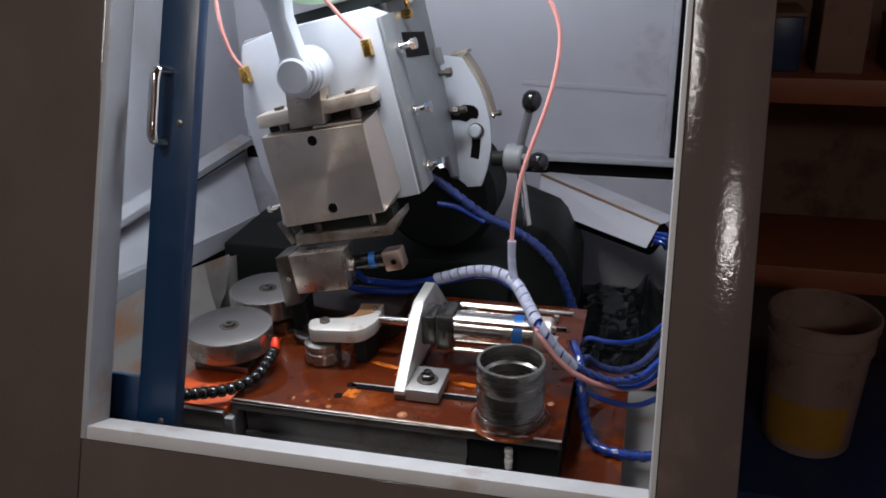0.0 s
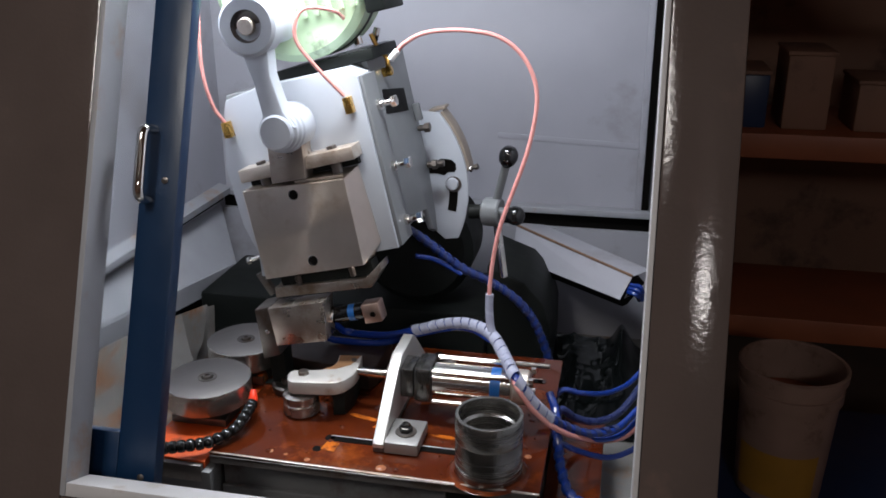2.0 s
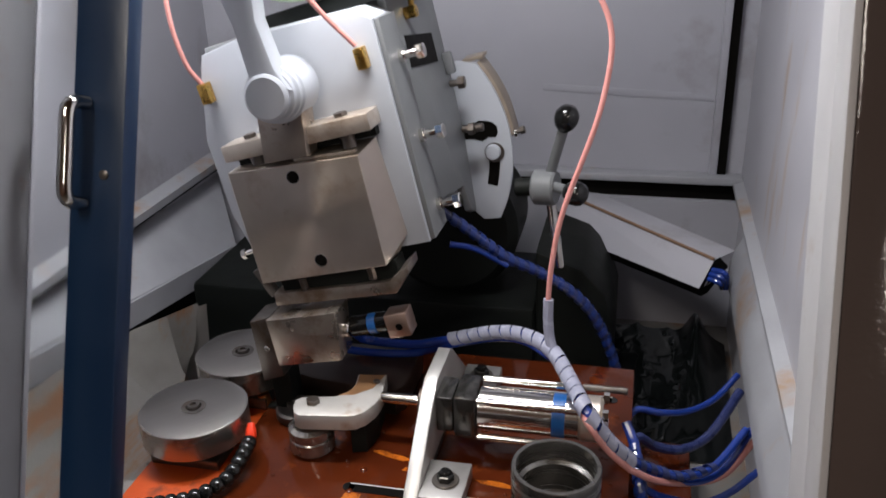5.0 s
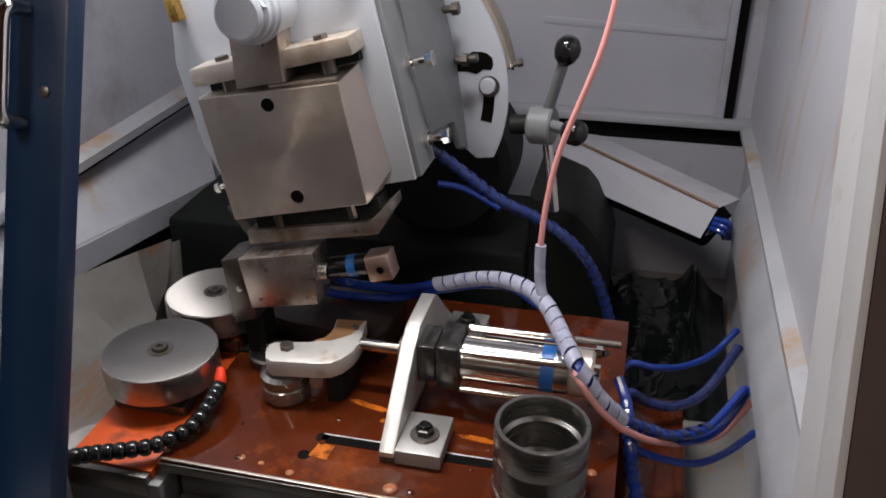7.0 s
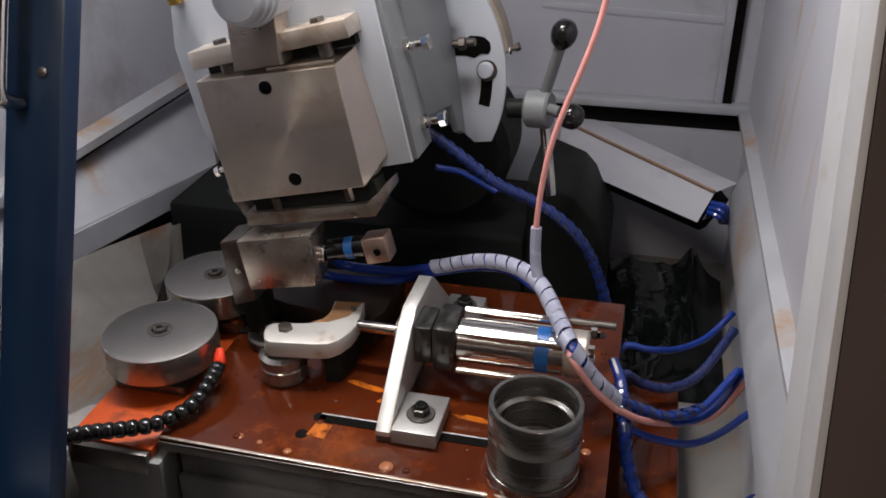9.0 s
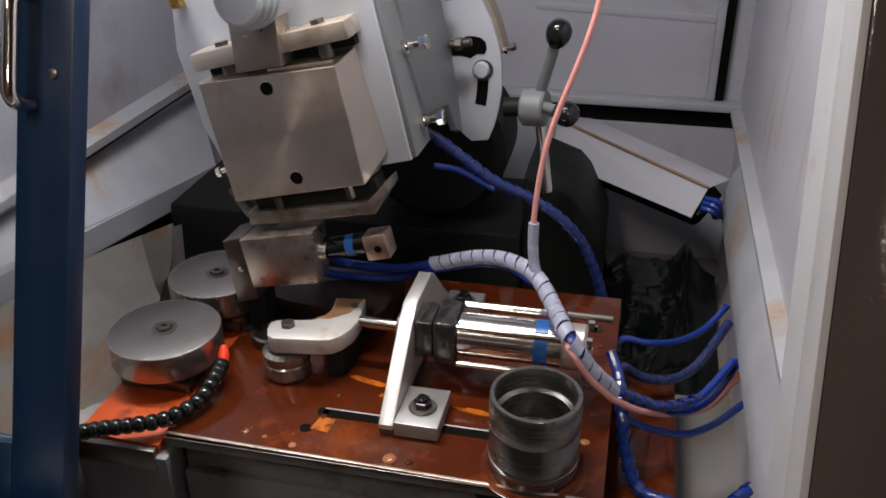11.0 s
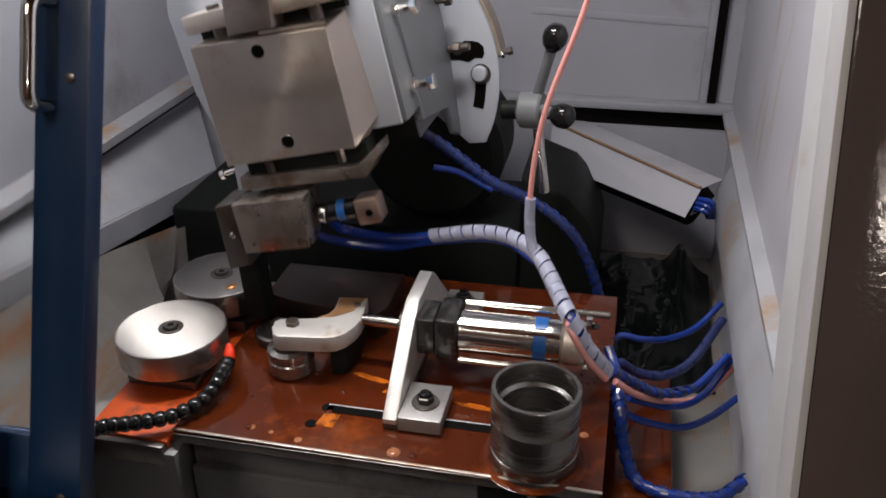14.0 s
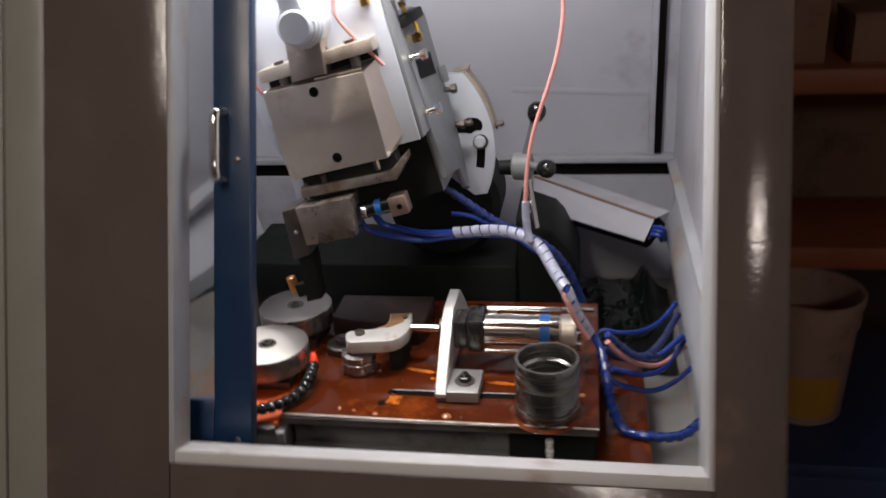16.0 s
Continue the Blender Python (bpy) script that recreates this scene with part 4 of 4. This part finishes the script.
# near-black slabs paint the shade inside the channel's open underside and end
for name, c in (("underside_shade", [(0.392, 0.662, 0.9115), (0.085, 0.93, 0.9045), (0.085, 0.94, 0.884), (0.398, 0.675, 0.889)]), ("end_shade", [(0.4205, 0.6995, 0.962), (0.3925, 0.6615, 0.912), (0.400, 0.676, 0.889), (0.440, 0.715, 0.935)])):
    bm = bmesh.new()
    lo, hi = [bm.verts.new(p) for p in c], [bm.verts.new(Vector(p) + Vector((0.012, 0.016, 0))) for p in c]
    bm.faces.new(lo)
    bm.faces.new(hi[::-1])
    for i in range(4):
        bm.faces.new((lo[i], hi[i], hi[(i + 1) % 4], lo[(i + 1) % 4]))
    part(name, bm, SLOT, chan, "dark slab for the shade in the open side")
part("rusty_edge", tube([(0.086, 1.003, 0.977), (0.25, 0.853, 0.9705), (0.419, 0.699, 0.964)], 0.0035, 8), RUST_EDGE, chan, "rusty top edge")
for k in range(3):
    part("cable_end", tube([(0.405 + 0.006 * k, 0.690, 0.925 + 0.009 * k), (0.432 + 0.005 * k, 0.672, 0.924 + 0.010 * k), (0.440 + 0.005 * k, 0.70, 0.90)], 0.006, 8), BLUE_TUBE, chan, "blue cable end")

sheet = thing("black_plastic_sheet", "crumpled glossy black plastic sheet behind the table", "sheet")
bm = bmesh.new()
NX, NY = 64, 52
g = {}
for i in range(NX):
    for j in range(NY):
        x, y = 0.15 + 0.325 * i / (NX - 1), 0.44 + 0.40 * j / (NY - 1)
        z = 0.668 + 0.045 * ((y - 0.44) / 0.40) ** 1.5 + 0.010 * noise.noise((x * 6, y * 5, 1.7)) + 0.003 * abs(noise.noise((x * 30, y * 17, 4.0)))
        for x0, bow in ((0.275, 0.022), (0.340, 0.034)):
            fold = x0 + bow * math.sin((y - 0.5) * 9)
            z += math.exp(-((x - fold) / 0.012) ** 2) * (0.006 + 0.006 * noise.noise((x * 60, y * 60, 9.0)))
        z += 0.060 * math.exp(-((x - 0.405) / 0.022) ** 2 - ((y - 0.80) / 0.10) ** 2) - 0.55 * max(0.0, x - 0.43) - 0.5 * max(0.0, (x - 0.30) * 0.8 - (y - 0.50))
        g[i, j] = bm.verts.new((x, y, max(0.645, z)))
for i in range(NX - 1):
    for j in range(NY - 1):
        bm.faces.new((g[i, j], g[i + 1, j], g[i + 1, j + 1], g[i, j + 1]))
OIL.node_tree.nodes["Principled BSDF"].inputs["Specular IOR Level"].default_value = 0.36
RUBBER.node_tree.nodes["Principled BSDF"].inputs["Specular IOR Level"].default_value = 0.4
part("sheet", bm, RUBBER, sheet, "", 1.4)

# ---- tubes and cables ----
pink = thing("pink_oil_tube", "thin pink oil tube hanging in a wide bow", "tube")
part("tube", tube([(-0.070, 0.28, 1.566), (-0.0563, 0.28, 1.5798), (-0.0227, 0.28, 1.5984), (0.0213, 0.28, 1.6065), (0.0755, 0.28, 1.6066), (0.1293, 0.28, 1.5964), (0.1727, 0.278, 1.5664), (0.1985, 0.272, 1.5254), (0.2075, 0.266, 1.4832), (0.203, 0.258, 1.4288), (0.188, 0.246, 1.3613), (0.149, 0.23, 1.242), (0.135, 0.22, 1.166), (0.130, 0.21, 1.088), (0.134, 0.205, 1.03), (0.141, 0.198, 1.008)], 0.0044), PINK_TUBE, pink)
part("tube_fitting", rod((-0.085, 0.28, 1.548), (-0.069, 0.28, 1.567), 0.0065), WHITE, pink, "white push-in fitting")
part("sleeve", tube([(0.1305, 0.211, 1.095), (0.131, 0.208, 1.06), (0.134, 0.205, 1.03), (0.140, 0.199, 1.010)], 0.0085), WRAP, pink, "milky sleeve")
for pts in ([(-0.112, 0.036, 0.305), (-0.123, 0.03, 0.345), (-0.121, 0.03, 0.42), (-0.095, 0.04, 0.53), (-0.055, 0.06, 0.68)], [(0.150, 0.035, 0.302), (0.115, 0.02, 0.37), (0.095, 0.01, 0.43), (0.120, 0.02, 0.475), (0.165, 0.06, 0.46), (0.158, 0.16, 0.425)], [(0.150, 0.20, 0.42), (0.150, 0.17, 0.47), (0.130, 0.12, 0.56), (0.12, 0.10, 0.70)]):
    t2 = thing("grease_tube", "thin pink grease tube to a brass fitting", "tube", "grease tubes on the press head", "", HEAD)
    part("tube", tube(pts, 0.0038), PINK_TUBE, t2)

main = [(-0.207, 0.32, 0.925), (-0.120, 0.31, 0.932), (-0.044, 0.30, 0.956), (0.036, 0.27, 0.993), (0.091, 0.24, 1.009), (0.139, 0.20, 1.008), (0.175, 0.14, 0.992), (0.204, 0.075, 0.985), (0.236, 0.072, 0.940), (0.268, 0.085, 0.900), (0.310, 0.110, 0.868), (0.350, 0.125, 0.850), (0.40, 0.165, 0.842), (0.455, 0.245, 0.865)]
loom = thing("air_tube_loom", "blue air tubes bound in milky spiral wrap", "tube loom")
bound = part("bound_section", tube([(-0.238, 0.265, 0.990), (-0.228, 0.300, 0.948)] + main[:10], 0.0085), BLUE_TUBE, loom, "blue tube in milky spiral wrap")
part("second_tube", tube([(-0.268, 0.262, 0.985), (-0.262, 0.290, 0.935), (-0.235, 0.302, 0.912), (-0.130, 0.31, 0.912), (-0.060, 0.303, 0.940), (0.036, 0.268, 0.984), (0.091, 0.238, 1.0), (0.139, 0.196, 0.999)], 0.0075), BLUE_TUBE, bound)
part("spiral_wrap", spiral(main[2:10], 0.0118, 0.0235, 0.0205), WRAP, bound, "milky spiral wrap")
part("pink_strand", tube([(0.141, 0.192, 1.004), (0.178, 0.128, 0.986), (0.205, 0.064, 0.976), (0.238, 0.062, 0.930), (0.272, 0.074, 0.89)], 0.0055), PINK_TUBE, bound, "pink strand")
tail = part("tail_section", tube([main[9], (0.310, 0.110, 0.868), (0.350, 0.125, 0.850), (0.40, 0.165, 0.842), (0.455, 0.245, 0.865)], 0.0066), BLUE_TUBE, loom, "blue tube to the side wall")
part("tail_wrap", spiral([main[9], (0.310, 0.110, 0.868), (0.350, 0.125, 0.850), (0.40, 0.165, 0.842)], 0.0072, 0.0235, 0.012), NAVY_TUBE, tail)
part("pink_tail", tube([(0.272, 0.074, 0.89), (0.315, 0.10, 0.855), (0.371, 0.15, 0.82), (0.422, 0.188, 0.815), (0.470, 0.250, 0.84)], 0.0055), PINK_TUBE, tail, "pink strand")


def cable(pts, r, material, label, wrap=False):
    ob = thing("air_tube", label, "tube", "air tubes beside the table")
    part("tube", tube(pts, r), material, ob)
    if wrap:
        part("spiral_wrap", spiral(pts[1:], r + 0.0012, 0.022, 0.012), wrap, ob, "spiral wrap")
    return ob


cable([(-0.090, 0.41, 1.155), (-0.070, 0.42, 1.138), (-0.028, 0.43, 1.102), (0.031, 0.44, 1.055), (0.090, 0.46, 1.02), (0.151, 0.47, 0.977), (0.195, 0.48, 0.919), (0.227, 0.48, 0.845), (0.242, 0.48, 0.785), (0.25, 0.50, 0.70)], 0.0085, NAVY_TUBE, "dark blue sleeved air tube hanging behind the table", DEEP_TUBE)
cable([(-0.075, 0.42, 1.085), (-0.03, 0.43, 1.075), (0.031, 0.436, 1.042)], 0.006, BLUE_TUBE, "short blue air tube entering the sleeve")
cable([(0.255, 0.30, 0.80), (0.279, 0.329, 0.826), (0.321, 0.344, 0.815), (0.370, 0.379, 0.80), (0.419, 0.422, 0.803), (0.462, 0.465, 0.835)], 0.0062, BLUE_TUBE, "blue air tube sagging to the side wall")
cable([(0.274, 0.25, 0.78), (0.283, 0.255, 0.82), (0.316, 0.276, 0.79), (0.364, 0.298, 0.775), (0.411, 0.345, 0.78), (0.464, 0.425, 0.825)], 0.0085, NAVY_TUBE, "dark blue air tube sagging to the side wall")
cable([(0.300, 0.105, 0.862), (0.368, 0.145, 0.825), (0.419, 0.190, 0.822), (0.466, 0.262, 0.855)], 0.006, BLUE_TUBE, "blue air tube sagging to the side wall")
cable([(0.29, 0.10, 0.84), (0.326, 0.113, 0.815), (0.386, 0.150, 0.782), (0.433, 0.185, 0.782), (0.478, 0.222, 0.802)], 0.006, BLUE_TUBE, "blue air tube sagging low to the side wall")
cable([(0.262, 0.18, 0.900), (0.278, 0.15, 0.875), (0.289, 0.094, 0.845), (0.298, 0.072, 0.80), (0.322, 0.045, 0.755), (0.373, 0.026, 0.752), (0.440, 0.034, 0.752), (0.480, 0.065, 0.765)], 0.0085, BLUE_TUBE, "blue air tube in clear wrap hanging over the table edge", DEEP_TUBE)

spring = thing("white_valve", "small white plastic valve on the black block", "valve")
part("stem", rod((0.178, -0.0745, 0.800), (0.178, -0.094, 0.800), 0.006), WHITE, spring)
for k in range(4):
    part("collar", rod((0.178, -0.092, 0.776 + 0.011 * k), (0.178, -0.092, 0.7855 + 0.011 * k), 0.0078 if k % 2 else 0.0068), WHITE, spring)

# ---- the hall outside ----
structure("wall_hall_back", box(-3.2, 4.2, 2.6, 2.7, 0, 3.2), WALL_DARK, "dark brown workshop wall", "wall")
structure("wall_hall_right", box(4.1, 4.2, -4.2, 2.6, 0, 3.2), WALL_DARK, "dark brown workshop wall", "wall")
structure("wall_hall_left", box(-3.2, -3.1, -4.2, 2.6, 0, 3.2), WALL_DARK, "dark brown workshop wall", "wall")
structure("wall_hall_front", box(-3.1, 4.1, -4.2, -4.1, 0, 3.2), WALL_DARK, "dark brown workshop wall", "wall")
structure("ceiling_hall", box(-3.2, 4.2, -4.2, 2.7, 3.2, 3.3), WALL_DARK, "dark workshop ceiling", "ceiling")
# unseen tray to go with the added overhead fill
bank = thing("ceiling_fill", "unseen white fill panel added under the workshop ceiling", "lamp")
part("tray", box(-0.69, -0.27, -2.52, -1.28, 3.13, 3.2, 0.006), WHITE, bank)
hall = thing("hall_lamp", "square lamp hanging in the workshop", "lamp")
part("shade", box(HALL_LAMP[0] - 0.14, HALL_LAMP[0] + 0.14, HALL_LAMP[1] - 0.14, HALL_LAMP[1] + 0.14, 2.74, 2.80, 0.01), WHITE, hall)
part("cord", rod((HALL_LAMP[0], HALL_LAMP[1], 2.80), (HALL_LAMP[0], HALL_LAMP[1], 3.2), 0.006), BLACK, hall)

bench = thing("workbench", "dark blue painted steel workbench in the hall", "bench")
part("top", box(0.60, 1.60, 0.36, 1.05, 0.41, 0.45, 0.005), BENCH, bench)
for x in (0.66, 1.54):
    for y in (0.42, 0.99):
        part("leg", box(x - 0.03, x + 0.03, y - 0.03, y + 0.03, 0.0, 0.4095, 0.004), BENCH, bench)
part("front_sheet", box(0.62, 1.58, 0.37, 0.388, 0.05, 0.4095, 0.003), BENCH, bench)

bucket = thing("bucket", "grimy brown plastic bucket with a yellowed label", "bucket")
BX, BY = 0.815, 0.62
part("wall", lathe([(0.0, 0.0), (0.095, 0.0), (0.103, 0.006), (0.116, 0.27), (0.122, 0.272), (0.122, 0.30), (0.117, 0.302), (0.118, 0.325), (0.127, 0.328), (0.128, 0.35), (0.122, 0.354), (0.117, 0.35), (0.104, 0.02), (0.0, 0.018)], (BX, BY, 0.4505), (BX, BY, 2), 56), BUCKET, bucket)
bm = bmesh.new()
for k in range(25):
    a = math.radians(200 + 4.5 * k)
    for z, r in ((0.03, 0.1055), (0.15, 0.1112)):
        bm.verts.new((BX + r * math.cos(a), BY + r * math.sin(a), 0.4505 + z))
bm.verts.ensure_lookup_table()
for k in range(24):
    bm.faces.new((bm.verts[2 * k], bm.verts[2 * k + 2], bm.verts[2 * k + 3], bm.verts[2 * k + 1]))
part("label", bm, YELLOW, bucket, "yellowed paper label")
part("contents", lathe([(0, 0), (0.111, 0)], (BX, BY, 0.70), (BX, BY, 2), 40), RUSTY, bucket, "rust-brown contents")

rack = thing("storage_rack", "dark rust-brown steel storage rack in the hall", "rack")
for x in (0.62, 2.0):
    for y in (1.30, 1.75):
        part("post", box(x - 0.02, x + 0.02, y - 0.02, y + 0.02, 0.0, 2.0, 0.003), WALL_DARK, rack)
for z in (0.55, 1.14, 1.62):
    part("shelf", box(0.6405, 1.9795, 1.285, 1.77, z, z + 0.075, 0.004), RUSTY, rack)
for k, (x, w, h) in enumerate(((0.74, 0.10, 0.16), (0.90, 0.13, 0.22), (1.10, 0.12, 0.14), (1.30, 0.14, 0.20))):
    crate = thing("storage_box", "dark grimy storage box on the rack", "box", "boxes on the rack")
    part("body", box(x - w / 2, x + w / 2, 1.36, 1.58, 1.2152, 1.2152 + h, 0.006), BENCH if k == 0 else WALL_DARK, crate)
    part("lid", box(x - w / 2 - 0.004, x + w / 2 + 0.004, 1.356, 1.584, 1.2155 + h, 1.2155 + h + 0.012, 0.003), WALL_DARK, crate)


# ---- what moves ----
def motions():
    """The ram rises near the end; the discs turn all the time; the small piston comes out once."""
    lift = [(0, 0), (4, 0), (9, 0), (13.4, 0), (13.7, 0.012), (14.0, 0.062), (14.25, 0.105), (14.5, 0.135), (14.8, 0.150), (15.2, 0.154), (16.0, 0.154)]
    walk(ram, [(t, Matrix.Translation(U * s) @ HEAD) for t, s in lift])
    slid = [(t, s, 0.0) for t, s in lift if t < 11] + [(11.8, 0, 0.0), (12.1, 0, 0.012)] + [(t, s, 0.014) for t, s in lift if t > 12.2]
    walk(piston, [(t, Matrix.Translation(U * s + V * p) @ HEAD) for t, s, p in slid])
    # the tubes hang on the ram and follow it
    def swung(pivot, turn, rise, aside=0.0):
        return Matrix.Translation(Vector(pivot) + Vector((aside, 0, rise))) @ pose(0, 0, 0, 0, turn, 0) @ Matrix.Translation(-Vector(pivot))

    walk(bound, [(t, swung((0.268, 0.085, 0.900), 13.0 * s / 0.154, 0.062 * s / 0.154, -0.020 * s / 0.154)) for t, s in lift])
    walk(tail, [(t, swung((0.455, 0.245, 0.865), 17.5 * s / 0.154, 0)) for t, s in lift])
    walk(pink, [(t, Matrix.Translation(Vector((-0.012, 0, 0.10)) * (s / 0.154))) for t, s in lift])
    # half seconds at which a disc's face flashes
    for disc, bright, base in ((disc_front, (0.5, 5.5, 7.5, 12.0, 12.5, 14.0, 15.0, 16.0), DISC_PHASE), (disc_rear, (3.0, 7.0, 13.5), DISC_PHASE)):
        m, angle, rows = disc.matrix_world.copy(), 0.0 if 0 in bright else 90.0, []
        for k in range(33):
            for j in range(5):
                if k < 32 or j == 0:
                    rows.append((k / 2 + j / 10, angle, k, j))
            angle = angle if k == 32 else angle + (180 + ((0 if (k + 1) / 2 in bright else 90) - angle) % 180)
        turns = [r[1] for r in rows if r[3] == 0]
        out_rows = []
        for k in range(32):
            for j in range(5):
                out_rows.append((k / 2 + j / 10, m @ pose(0, 0, 0, 0, 0, base + turns[k] + (turns[k + 1] - turns[k]) * j / 5)))
        out_rows.append((16.0, m @ pose(0, 0, 0, 0, 0, base + turns[32])))
        walk(disc, out_rows)


DISC_PHASE = -44
motions()
